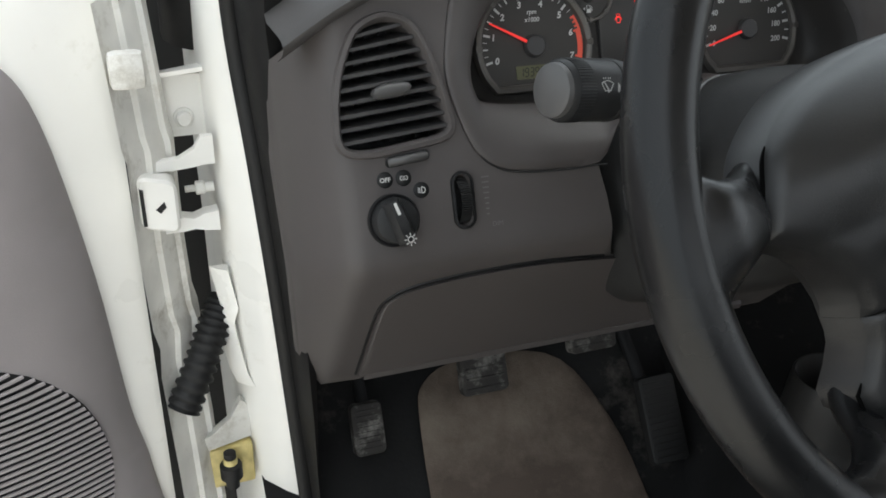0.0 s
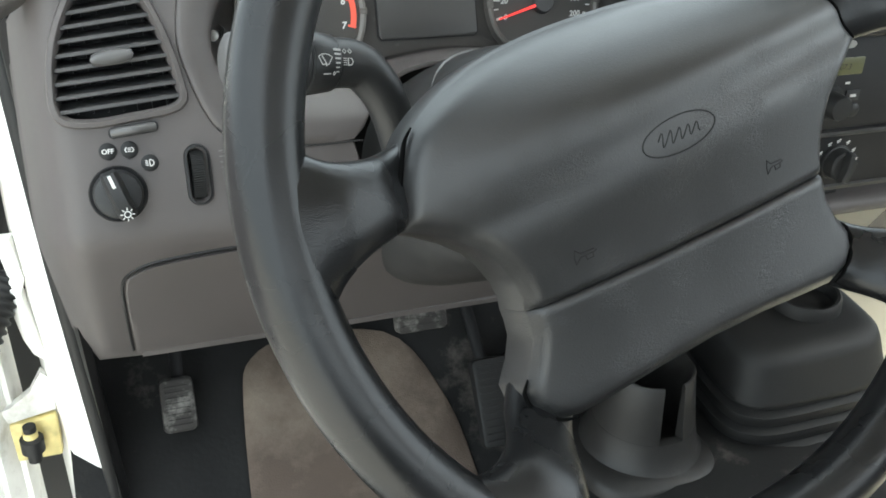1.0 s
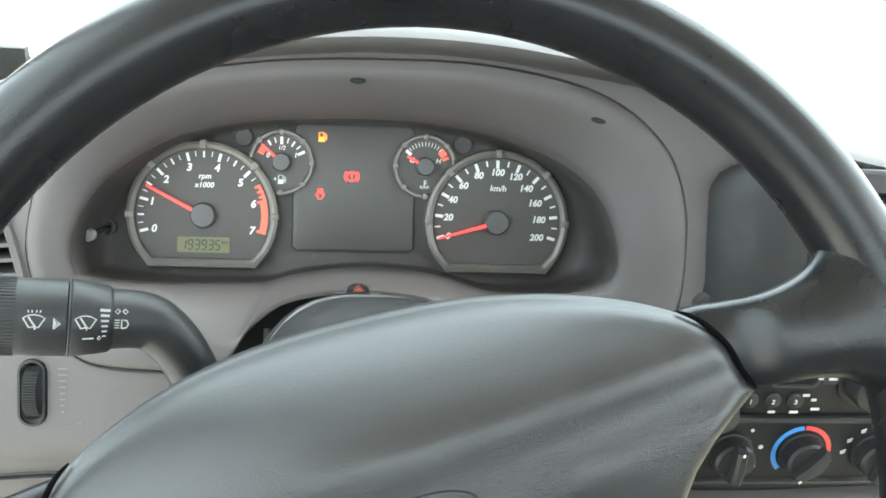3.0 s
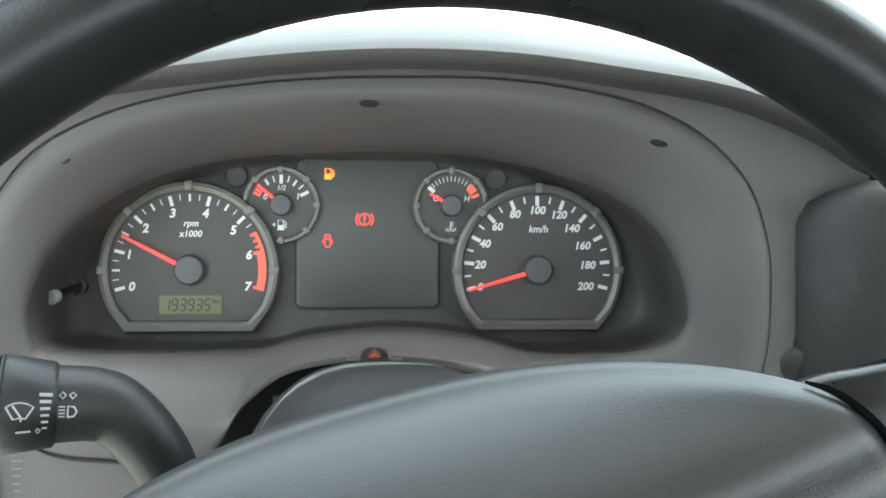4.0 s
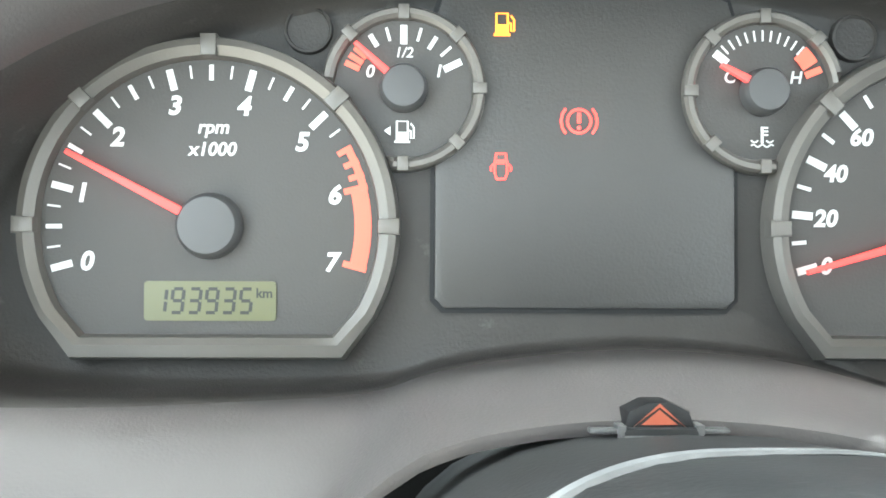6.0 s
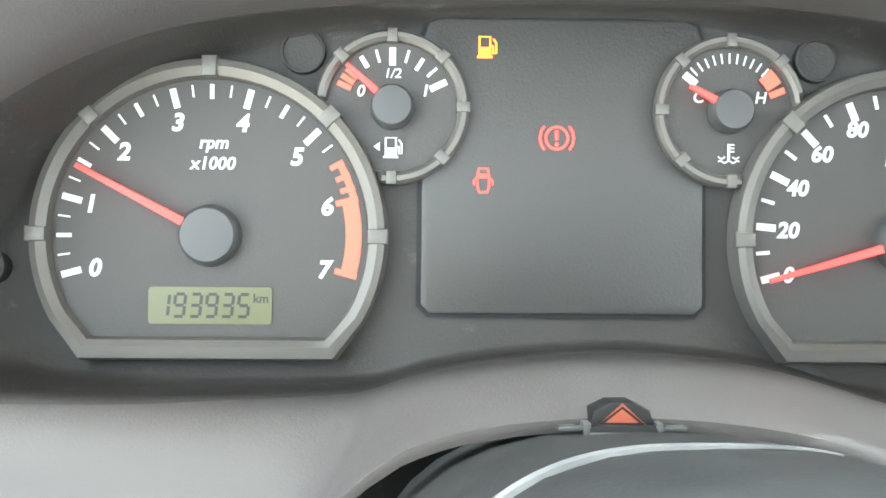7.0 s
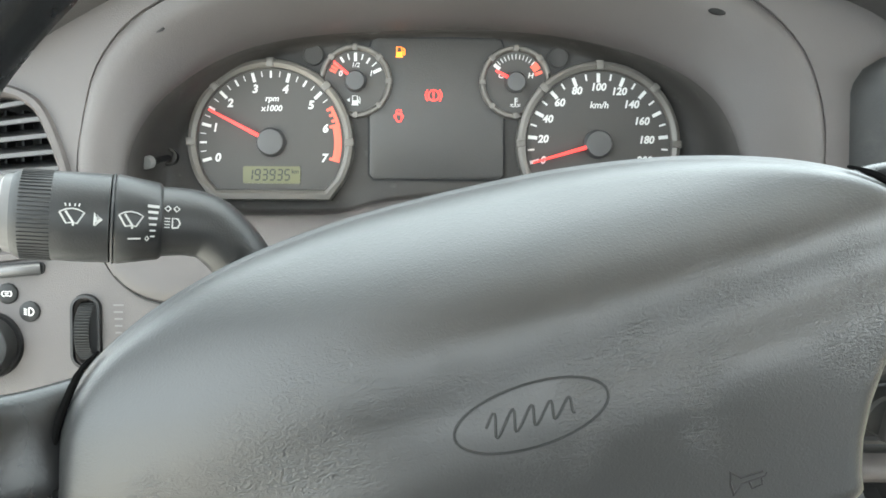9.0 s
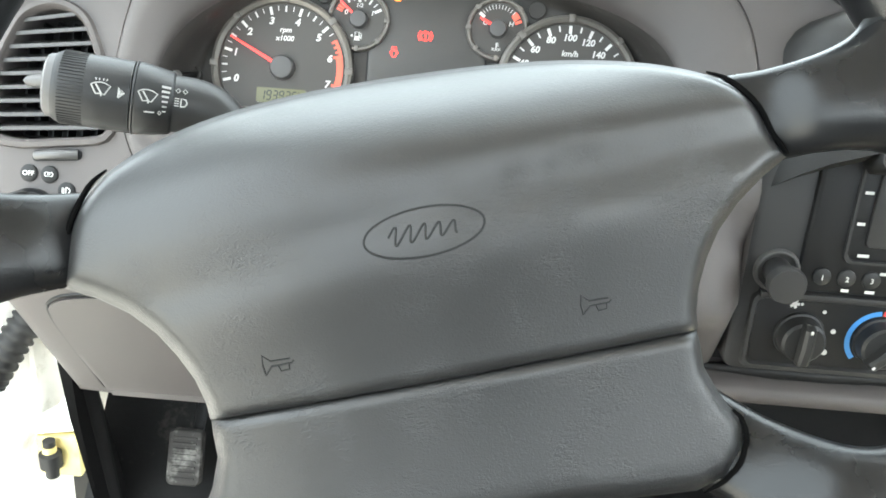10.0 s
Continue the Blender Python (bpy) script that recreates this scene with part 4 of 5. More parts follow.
def gap_to(poly, x, z):
    best = 1e9
    p = Vector((x, z))
    for i in range(len(poly)):
        a, b = Vector(poly[i]), Vector(poly[(i + 1) % len(poly)])
        t = max(0, min(1, (p - a).dot(b - a) / max(1e-9, (b - a).length_squared)))
        best = min(best, (p - a - (b - a) * t).length)
    return best


def pad_depth(x, z):
    d = gap_to(PAD_OUT, x, z)
    x += 4
    z += 0.02 * x * max(0.0, min(1.0, (z - 10) / 50))
    y = -20.0 + (23.0 if x < 0 else 12.5) * (x / 118) ** 2
    if z > 27:
        y += 44.0 * ((z - 27) / 40) ** 1.7 * (1 - 0.3 * (x / 118) ** 2)
    if z < 8:
        y += (26.0 - 5.0 * max(0.0, min(1.0, x / 80))) * (1 - math.exp(-((8 - z) / 48) ** 1.25))
    y += 3.6 * math.exp(-((z - 11 - 0.08 * x) / 9.5) ** 2) * (0.6 + 0.4 * min(1, abs(x) / 75))
    y += 5.0 * max(0.0, 1 - d / 6.0) ** 2
    return y


def seam_depth(x, z):
    return pad_depth(x, z) + 2.2 * max(0.0, 1 - abs(z + 39.6) / 3.5) ** 2


bm = bmesh.new()
sheet(bm, refine(UPPER, 2.5), [], seam_depth, 3.2, 24, (1.2, 2.5, 4.0, 5.8, 8.0))
part("airbag_cover", bm, WHEEL_PAD, wheel, "dark grey leather-grained horn pad", 50)
bm = bmesh.new()
sheet(bm, refine(LOWER, 3.0), [], seam_depth, 3.5, 24, (1.2, 2.6, 4.2, 6.2))
part("lower_cover", bm, WHEEL_PAD, wheel, "dark grey leather-grained lower pad", 50)
bm = bmesh.new()
prism(bm, [(x, min(z, 30)) for x, z in offset(refine(PAD_OUT), 5.0)], 18, 44)
part("hub_body", bm, BLACK_PLASTIC, wheel)
# dark joint where the pad meets the spokes
def joint(pts):
    b = bmesh.new()
    tube(b, [(1.010 * x, pad_depth(x, z) - 0.4, 1.010 * z) for x, z in pts], [min(1.0, 0.35 + 0.15 * k, 0.35 + 0.2 * (len(pts) - 1 - k)) for k in range(len(pts))], 8)
    part("joint", b, GAP_BLACK, wheel)


for run in (((100, 45.8), (106, 41), (113, 30), (118, 18), (120, 12.5)), ((88, -67), (91, -72), (90, -80.5), (83, -88), (73, -91.3))):
    for sg in (-1, 1):
        joint(lean(spline([(sg * x, z) for x, z in run], 4)))
# embossed oval badge, left blank, and horn signs
bm = bmesh.new()


def on_pad(bm, pts, wide, closed, lift=0.22):
    n = len(pts)
    path = [(x, pad_depth(x, z) - lift + 0.3, z) for x, z in pts]
    tube(bm, path + ([path[0]] if closed else []), wide / 2, 6, not closed, 1.0)


on_pad(bm, ellipse(-6.8, 6.6, 18.8, 7.4, 1.5, 40), 0.85, True)
part("badge_outline", bm, EMBOSS, wheel)
bm = bmesh.new()
on_pad(bm, [(-18.0 + 0.345 * k + 0.5 * dz, 6.6 + dz) for k, dz in ((k, 2.3 * math.sin(0.47 * k) * (1.3 - 0.008 * k)) for k in range(65))], 0.85, False, 0.12)
part("badge_relief", bm, EMBOSS, wheel)
for hx, hz in ((43.5, -24.2), (-58.3, -24.8)):
    bm = bmesh.new()
    on_pad(bm, [(hx - 5, hz - 3.0), (hx - 5.4, hz), (hx - 5, hz + 3.2), (hx - 2.6, hz + 1.0), (hx + 3.6, hz + 0.9)], 0.7, False)
    on_pad(bm, [(hx - 5, hz - 3.0), (hx - 2.6, hz - 0.6), (hx + 3.8, hz - 0.5), (hx + 4.6, hz + 0.2)], 0.7, False)
    on_pad(bm, [(hx - 0.5, hz - 0.6), (hx, hz - 2.6), (hx + 2.8, hz - 2.4), (hx + 3.0, hz - 0.6)], 0.7, False)
    part("horn_sign", bm, EMBOSS, wheel)

# ---- steering column ----
column = thing("steering_column", DASH, "black plastic steering column shroud below the instruments", "steering column")


def shroud_ring(y, top, half, low, shift=0.0):
    cx = 108.6 - 0.079 * (y + 231) + shift
    cz = -86.4 - 0.133 * (y + 231)
    out = []
    for k in range(40):
        t = 2 * math.pi * k / 40
        c, s = math.cos(t), math.sin(t)
        u = half * math.copysign(abs(c) ** 0.7, c)
        w = (top if s > 0 else low) * math.copysign(abs(s) ** (0.86 if s > 0 else 0.7), s)
        out.append((cx + u, y, cz + w))
    return out


SHROUD = ((10, 72, 55, 62, -5), (-20, 74, 57, 62, -6), (-45, 74.6, 59, 60, -6), (-80, 73.6, 61, 58, -6.5), (-105, 72, 61, 55, -5), (-122, 69, 56, 52, -3), (-128, 64, 52, 50, 0), (-150, 56, 46, 46, 0), (-195, 46, 40, 42, 0))


def on_shroud(y, a):
    """A point of the shroud's skin at a depth and an angle round its axis."""
    for r0, r1 in zip(SHROUD, SHROUD[1:]):
        if r1[0] <= y <= r0[0]:
            u = (y - r0[0]) / (r1[0] - r0[0])
            _, top, half, low, shift = [p + (q - p) * u for p, q in zip(r0, r1)]
            c, s_ = math.cos(a), math.sin(a)
            return (108.6 - 0.079 * (y + 231) + shift + half * math.copysign(abs(c) ** 0.7, c), y, -86.4 - 0.133 * (y + 231) + (top if s_ > 0 else low) * math.copysign(abs(s_) ** (0.86 if s_ > 0 else 0.7), s_))


bm = bmesh.new()
loft(bm, [shroud_ring(*r) for r in SHROUD], cap=(True, True))
part("shroud", bm, COLUMN_DARK, column, angle=60)
# worn ridge; its pale colour and tapered ends also imitate sky sheen
bm = bmesh.new()
ridge = []
for i in range(17):
    u = i / 16
    a = radians(78 + 60 * u)
    ridge.append(on_shroud(-80 - 26 * u ** 1.4, a))
tube(bm, spline(ridge, 3), [0.1 + 1.0 * math.sin(math.pi * (k + 1) / 50) for k in range(49)], 8)
part("shroud_ridge", bm, WORN_SHEEN, column, "worn edge of the shroud, pale with a painted sky sheen")
hz = thing("hazard_switch", DASH @ Matrix.Translation((0.0845, -0.046, -0.0340)) @ Matrix.Scale(0.68, 4), "red triangle hazard push switch on the column top", "hazard switch")
bm = bmesh.new()
box(bm, -10.5, -8, -9, 10.5, 9, -1.2, 1.0)
part("housing", bm, BLACK_PLASTIC, hz)
bm = bmesh.new()
prism(bm, [(-9.0, -2.4), (9.0, -2.4), (7.4, 2.4), (2.8, 4.6), (-2.8, 4.6), (-7.4, 2.4)], -6, 4, 0.6)
part("button", bm, BLACK_PLASTIC, hz)
bm = bmesh.new()
flat_line(bm, [(-6.8, -1.6), (6.8, -1.6), (0, 4.0)], 0.9, -6.05, 0.2, True)
prism(bm, [(-4.4, -0.7), (4.4, -0.7), (0, 2.9)], -6.15, -6)
part("triangle", bm, HAZARD_RED, hz)
bm = bmesh.new()
box(bm, -9, -8.6, -4.4, 9, -6.5, -3.0, 0.4)
for sx in (-1, 1):
    box(bm, sx * 13 - 4, -7.0, -2.8, sx * 13 + 4, -3, -1.6, 0.4)
    box(bm, sx * 9.5 - 1, -8, -4.0, sx * 9.5 + 1, -2, -0.5, 0.4)
part("bracket", bm, KNOB_GREY, hz, "dull silver retaining bracket")

# ---- wiper and lamp stalk ----
stalk = thing("control_stalk", DASH, "black wiper and headlamp stalk with white symbols", "stalk")
AX = [(-62, -150, -34), (4, -131, -38)]


def on_axis(t):
    return Vector(AX[0]).lerp(Vector(AX[-1]), t)


bm = bmesh.new()
tube(bm, [on_axis(t) for t in (0.02, 0.05, 0.3, 0.465)], [13.6, 14.8, 15.2, 15.2], 36)
barrel = part("washer_barrel", bm, STALK_BLACK, stalk, "ribbed black turning barrel")
bm = bmesh.new()
axis = (Vector(AX[-1]) - Vector(AX[0])).normalized()
u0 = axis.orthogonal().normalized()
v0 = axis.cross(u0)
for k in range(64):
    a = 2 * math.pi * k / 64
    n = u0 * math.cos(a) + v0 * math.sin(a)
    tube(bm, [on_axis(t) + n * 15.0 for t in (0.06, 0.2)], 0.3, 5)
part("ribs", bm, STALK_BLACK, barrel)
bm = bmesh.new()
tube(bm, [on_axis(t) for t in (-0.035, -0.02, 0.03)], [11.2, 12.8, 13.4], 36)
part("end_cap", bm, KNOB_GREY, stalk, "grey push button at the end")
bm = bmesh.new()
tube(bm, [on_axis(t) for t in (0.468, 0.474, 0.482, 0.488, 0.5, 0.69, 0.7, 0.71)], [14.2, 15.4, 15.6, 15.0, 15.4, 13.4, 13.0, 12.2], 36)
part("wiper_ring", bm, STALK_BLACK, stalk)
bm = bmesh.new()
arm = spline([on_axis(0.69), on_axis(0.86), (3, -131, -41.5), (13, -127, -55), (21, -119, -78), (28, -101, -104)], 8)
tube(bm, arm, [12.2 - 2.6 * k / (len(arm) - 1) for k in range(len(arm))], 36)
part("arm", bm, STALK_BLACK, stalk, "bent arm into the column", 70)


def on_stalk(bm, pts, wide, t, radius, closed=False, taper=0.0):
    """A printed line wrapped round the stalk's side that faces the driver; u along the axis, w round it."""
    side = axis.cross(Vector((0, 1, 0))).normalized()
    if side.z < 0:
        side = -side
    front = axis.cross(side)
    if front.y > 0:
        front = -front
    base = on_axis(t)
    path = []
    for u, w in pts:
        a = w / radius
        path.append(base + axis * u + (front * math.cos(a) + side * math.sin(a)) * (radius + 0.05 - taper * u))
    tube(bm, path + ([path[0]] if closed else []), wide / 2, 4, not closed)


def wiper_sign(bm, t, r, spray, taper=0.0):
    k = 0.76
    on_stalk(bm, [(k * u, k * w) for u, w in ((-5, 2.5), (-2.5, 3.8), (0, 4.2), (2.5, 3.8), (5, 2.5), (2.2, -2.2), (0, -1.8), (-2.2, -2.2))], 0.6, t, r, True, taper)
    on_stalk(bm, [(k * u, k * w) for u, w in ((-2.6, 3.0), (0.6, -1.6), (0.6, -3.2))], 0.75, t, r, False, taper)
    if spray:
        for u in (-2.6, -1.0, 1.0, 2.6):
            on_stalk(bm, [(k * u, k * 5.2), (k * u * 1.15, k * 6.4)], 0.5, t, r)


bm = bmesh.new()
wiper_sign(bm, 0.30, 15.25, True)
part("washer_symbol", bm, STALK_PRINT, barrel)
bm = bmesh.new()
on_stalk(bm, [(7.0, -2.0), (7.0, 2.0), (9.2, 0)], 0.8, 0.30, 15.25, True)
on_stalk(bm, [(7.5, -0.9), (7.5, 0.9), (8.5, 0)], 1.0, 0.30, 15.25, True)
part("arrow", bm, STALK_PRINT, barrel)
bm = bmesh.new()
wiper_sign(bm, 0.565, 14.74, False, 0.153)
part("wiper_symbol", bm, STALK_PRINT, stalk)
for k in range(6):
    bm = bmesh.new()
    on_stalk(bm, [(6.2 - 0.22 * (5 - k), 5.8 - 2.2 * k), (7.6 + 0.22 * (5 - k), 5.8 - 2.2 * k)], 1.35 - 0.13 * k, 0.565, 14.74, False, 0.153)
    part("speed_mark", bm, STALK_PRINT, stalk)
bm = bmesh.new()
on_stalk(bm, [(-0.8, -6.0), (3.2, -6.0)], 0.75, 0.565, 14.74, False, 0.153)
part("dash_mark", bm, STALK_PRINT, stalk)
bm = bmesh.new()
on_stalk(bm, [(5.2, -6.9), (4.6, -6.0), (5.2, -5.1), (5.8, -6.0)], 0.5, 0.565, 14.74, True, 0.153)
part("zero_mark", bm, STALK_PRINT, stalk)
bm = bmesh.new()
on_stalk(bm, [(13.2, -1.7), (13.2, 1.7), (15.0, 1.4), (15.7, 0), (15.0, -1.4)], 0.6, 0.565, 12.25, True)
for w in (-1.5, -0.5, 0.5, 1.5):
    on_stalk(bm, [(10.6, w), (12.4, w)], 0.5, 0.565, 12.25)
part("lamp_symbol", bm, STALK_PRINT, stalk)
bm = bmesh.new()
for sg in (-1, 1):
    on_stalk(bm, [(13.0 + sg * 0.5, 5.0), (13.0 + sg * 1.4, 5.9), (13.0 + sg * 2.4, 4.9), (13.0 + sg * 1.4, 3.9)], 0.55, 0.565, 12.25, True)
part("flasher_symbol", bm, STALK_PRINT, stalk)

# ---- centre stack ----
STACK = DASH @ pose(0.26, -0.008, -0.15, 20, 0, 0)      # upright, at its lower inner corner
stack = thing("centre_stack", STACK, "dark grey centre stack carrying radio, heater knobs and vents", "centre stack")
bm = bmesh.new()
prism(bm, rounded(0, 0, 215, 124, 8), 0, 60, 3.0)
part("panel", bm, STACK_DARK, stack)
bm = bmesh.new()
loft(bm, [[(x, y, z) for x, z in rounded(12 - g, 6 - g, 203 + g, 46 + g, 5)] for g, y in ((3.5, 0.5), (2.5, -2.5), (0.5, -2.8), (-0.8, -0.5))])
part("heater_frame", bm, STACK_DARK, stack)
bm = bmesh.new()
prism(bm, rounded(12, 6, 203, 46, 4), -0.8, 4)
part("heater_plate", bm, BLACK_PLASTIC, stack)


def heater_knob(x, z, turn, big=13.0):
    b = bmesh.new()
    revolve(b, [(big + 1.5, -1), (big + 1.2, -3), (big, -3.4), (big - 0.6, -11), (big - 2, -12.5), (big * 0.5, -12.8)], x, z, 36)
    k = part("heater_knob", b, STALK_BLACK, stack)
    b = bmesh.new()
    c, s = math.cos(radians(turn)), math.sin(radians(turn))
    rows = []
    for t, w, h in ((-big, 2.6, 3), (-big + 2, 3.8, 7), (0, 4.0, 8.5), (big - 2, 3.8, 7), (big, 2.6, 3)):
        rows.append([(x + t * c - u * w * s, -11.5 - h * v, z + t * s + u * w * c) for u, v in ((-1, -0.1), (-0.8, 0.8), (-0.4, 1), (0.4, 1), (0.8, 0.8), (1, -0.1))])
    loft(b, rows, closed=False)
    part("grip", b, STALK_BLACK, k)
    b = bmesh.new()
    strip(b, x + (big - 3.5) * c, z + (big - 3.5) * s, 4, 1.3, turn, -18.4, 0.3)
    part("pointer", b, WHITE_PRINT, k)


heater_knob(38, 25, 88, 12.4)
heater_knob(81, 25, 230, 12.8)
heater_knob(124, 25, 80, 12.0)
for k in range(4):
    bm = bmesh.new()
    a = radians(95 - 42 * k)
    prism(bm, circle(38 + 18.5 * math.cos(a), 25 + 18.5 * math.sin(a), 0.8 + 0.3 * k, 12), -1.2, -0.8)
    part("speed_dot", bm, WHITE_PRINT, stack)
bm = bmesh.new()
for a in (0, 72, 144, 216, 288):
    strip(bm, 32.5 + 1.3 * math.cos(radians(a)), 43.2 + 1.3 * math.sin(radians(a)), 2.6, 1.5, a, -0.8)
part("fan_symbol", bm, WHITE_PRINT, stack)
for a, w in ((150, 3.4), (118, 3.2), (92, 3.8), (62, 3.4), (30, 3.4), (2, 3.4), (-28, 2.0), (178, 3.6)):
    bm = bmesh.new()
    strip(bm, 124 + 17.5 * math.cos(radians(a)), 25 + 17 * math.sin(radians(a)), w, 1.0, 25, -0.8)
    strip(bm, 124 + 17.5 * math.cos(radians(a)), 25 + 17 * math.sin(radians(a)) - 1.4, w * 0.8, 0.8, 25, -0.8)
    part("mode_symbol", bm, WHITE_PRINT, stack)
for nm, a0, a1, mt in (("cold_arc", 225, 95, BLUE_PRINT), ("hot_arc", 92, -35, SIGN_RED)):
    bm = bmesh.new()
    flat_line(bm, [(81 + 16.4 * math.cos(radians(a0 + (a1 - a0) * k / 16)), 25 + 16.4 * math.sin(radians(a0 + (a1 - a0) * k / 16))) for k in range(17)], 2.8, -0.8, 0.2)
    part(nm, bm, mt, stack)

radio = thing("radio", STACK, "black car radio with a green display and round volume knob", "radio")
bm = bmesh.new()
prism(bm, rounded(30, 52, 206, 130, 4), -3.0, 20, 2.0)
part("front", bm, BLACK_PLASTIC, radio)
bm = bmesh.new()
box(bm, 12, -5.5, 47.5, 208, 2, 51.0, 1.0)
part("lower_bar", bm, STACK_DARK, radio, "grey ledge under the radio")
bm = bmesh.new()
prism(bm, rounded(81, 93, 126, 105.5, 1.2), -3.6, 0, 0.4)
disp = part("display", bm, LCD_GREEN, radio, "olive radio display")
bm = bmesh.new()
letters(bm, "FM1", 90.5, -3.6, 99.0, 5.6, slant=0.12)
letters(bm, "107.3", 109.0, -3.6, 99.0, 6.0, slant=0.12)
part("digits", bm, LCD_INK, disp)
bm = bmesh.new()
revolve(bm, [(13.0, -3), (12.6, -4.8), (11.2, -5.2), (10.6, -5.0), (9.6, -5.2), (9.0, -16), (8.2, -17.5), (4, -17.8)], 103, 73, 36)
part("volume_knob", bm, STALK_BLACK, radio)
bm = bmesh.new()
loft(bm, [[(x, y, z) for x, z in rounded(51 - g, 71 - g, 79 + g, 130 + g, 5)] for g, y in ((1.0, -2.8), (0.6, -4.8), (-0.8, -4.8), (-1.2, -3.2))])
part("pad_rim", bm, STACK_DARK, radio)
bm = bmesh.new()
prism(bm, rounded(60, 80, 78, 122, 3), -4.8, -2, 0.8)
part("tape_key", bm, STACK_DARK, radio)
for i, x in enumerate((42, 55, 68)):
    bm = bmesh.new()
    revolve(bm, [(5.0, -2.5), (4.8, -4.2), (4.0, -4.8)], x, 61.5, 24)
    key = part("preset_key", bm, STALK_BLACK, radio)
    bm = bmesh.new()
    letters(bm, str(i + 1), x, -4.9, 61.5, 4.0, bold=0.02)
    part("figure", bm, WHITE_PRINT, key)
for x, z in ((86.5, 76.5), (122, 77.5)):
    bm = bmesh.new()
    box(bm, x - 6, -4.4, z - 4, x + 6, -2, z + 4, 0.8)
    key = part("seek_key", bm, STACK_DARK, radio)
    bm = bmesh.new()
    strip(bm, x, z, 5.0, 2.0, 0, -4.4, 0.2)
    part("symbol", bm, WHITE_PRINT, key)
bm = bmesh.new()
revolve(bm, [(5.2, -2.5), (5.0, -4.2), (4.2, -4.8)], 126, 66, 24)
part("round_key", bm, STALK_BLACK, radio)
bm = bmesh.new()
for x, z, w in ((57.5, 125, 6), (55.5, 110, 4.5), (55, 93, 4), (60, 75.5, 6), (55, 55.0, 4), (68, 55.0, 5), (73, 66, 4), (79, 77, 3), (78, 63, 3), (80, 57, 5), (95, 87.5, 7), (114, 87.5, 4)):
    strip(bm, x, z, w, 1.6, 0, -4.9, 0.2)
part("radio_print", bm, WHITE_PRINT, radio)
bm = bmesh.new()
prism(bm, ellipse(110, 115, 5.2, 2.8), -3.6, -2.5)
part("blank_badge", bm, SILVER_CAP, radio)

lighter = thing("cigarette_lighter", STACK @ Matrix.Translation((0.019, 0, 0.062)), "black cigarette lighter in a dull metal socket", "lighter")
bm = bmesh.new()
revolve(bm, [(12.5, 1), (12.2, -2), (11.4, -3), (10.4, -3), (10.2, 6)], 0, 0, 32, (False, True))
part("socket", bm, KNOB_GREY, lighter, "dull metal socket ring")
bm = bmesh.new()
revolve(bm, [(7.4, 4), (7.4, -14), (9.6, -15.5), (10.2, -20), (9.4, -22.5), (5, -23)], 0, 0, 32)
part("knob", bm, STACK_DARK, lighter, "worn dark grey knob")

# shelf under the stack
shelf = thing("ashtray_shelf", STACK, "grey lower dashboard shelf with a dark ashtray slot", "shelf")
bm = bmesh.new()
loft(bm, [[(x, y, z) for x in (-14, 40, 110, 215)] for y, z in ((14, -1), (10, -6), (6, -8), (-1, -10), (-4, -14), (-2, -20), (18, -25), (60, -27))], closed=False)
part("front", bm, DASH_GREY, shelf, angle=60)
bm = bmesh.new()
tube(bm, [(-10, 9, -4), (30, 8, -4), (60, 8, -4), (140, 9, -4)], [2.0, 4.2, 4.4, 2.4], 10)
part("slot", bm, BLACK_PLASTIC, shelf)

# ---- vents over the stack ----
pod = thing("centre_vent_pod", DASH, "dark plastic pod with two slatted centre air vents", "air vent")
bm = bmesh.new()
rings = []
for x, y, zt, zb in ((261, -20, 4, -58), (263, -36, 16, -55), (268, -49, 26, -51), (277, -60, 33, -45), (290, -68, 38, -39), (306, -74, 38, -34), (316, -75, 34, -30)):
    rings.append([(x, y + 8, zt + 2), (x, y, zt - 3)] + [(x, y + 2.0 * (k / 6) ** 2, zt - 3 + (zb - zt + 6) * k / 6) for k in range(1, 7)] + [(x, y + 20, zb)])
loft(bm, rings, closed=False)
part("side", bm, CONSOLE_DARK, pod, angle=60)
bm = bmesh.new()
hole1, hole2 = rounded(316, -24, 379, 23, 4), rounded(388, -25, 452, 21, 4)
sheet(bm, rounded(310, -38, 480, 34, 5), [hole1, hole2], lambda x, z: -75 + 6 * max(0, (x - 380) / 100), 8, 24)
part("front", bm, CONSOLE_DARK, pod)
for h in (hole1, hole2):
    bm = bmesh.new()
    prism(bm, h, -48, -44)
    part("backing", bm, BLACK_PLASTIC, pod)
    slat_row(pod, lambda z, h=h: h[10][0] + 0.5 - 0.0, lambda z, h=h: h[0][0] - 0.5, -19, 17, 7, -72, 3, SLAT_DARK, 14)
    for k in range(6):
        bm = bmesh.new()
        x = h[10][0] + 7 + 9.5 * k
        box(bm, x, -66, -23, x + 1.0, -54, 20)
        part("vertical_vane", bm, BLACK_PLASTIC, pod)


# ---- cab: level frame with its origin at the height of the instruments ----
CAB = pose(0, 0, 1.15)
FLOOR = -455


def slab(name, x0, y0, z0, x1, y1, z1, mat, label, category, bevel=0.0, kind=""):
    b = bmesh.new()
    box(b, x0, y0, z0, x1, y1, z1, bevel)
    return single(name, b, mat, CAB, label, category, kind=kind)


def toe_z(y):
    return FLOOR + max(0.0, y - 15) * 1.0


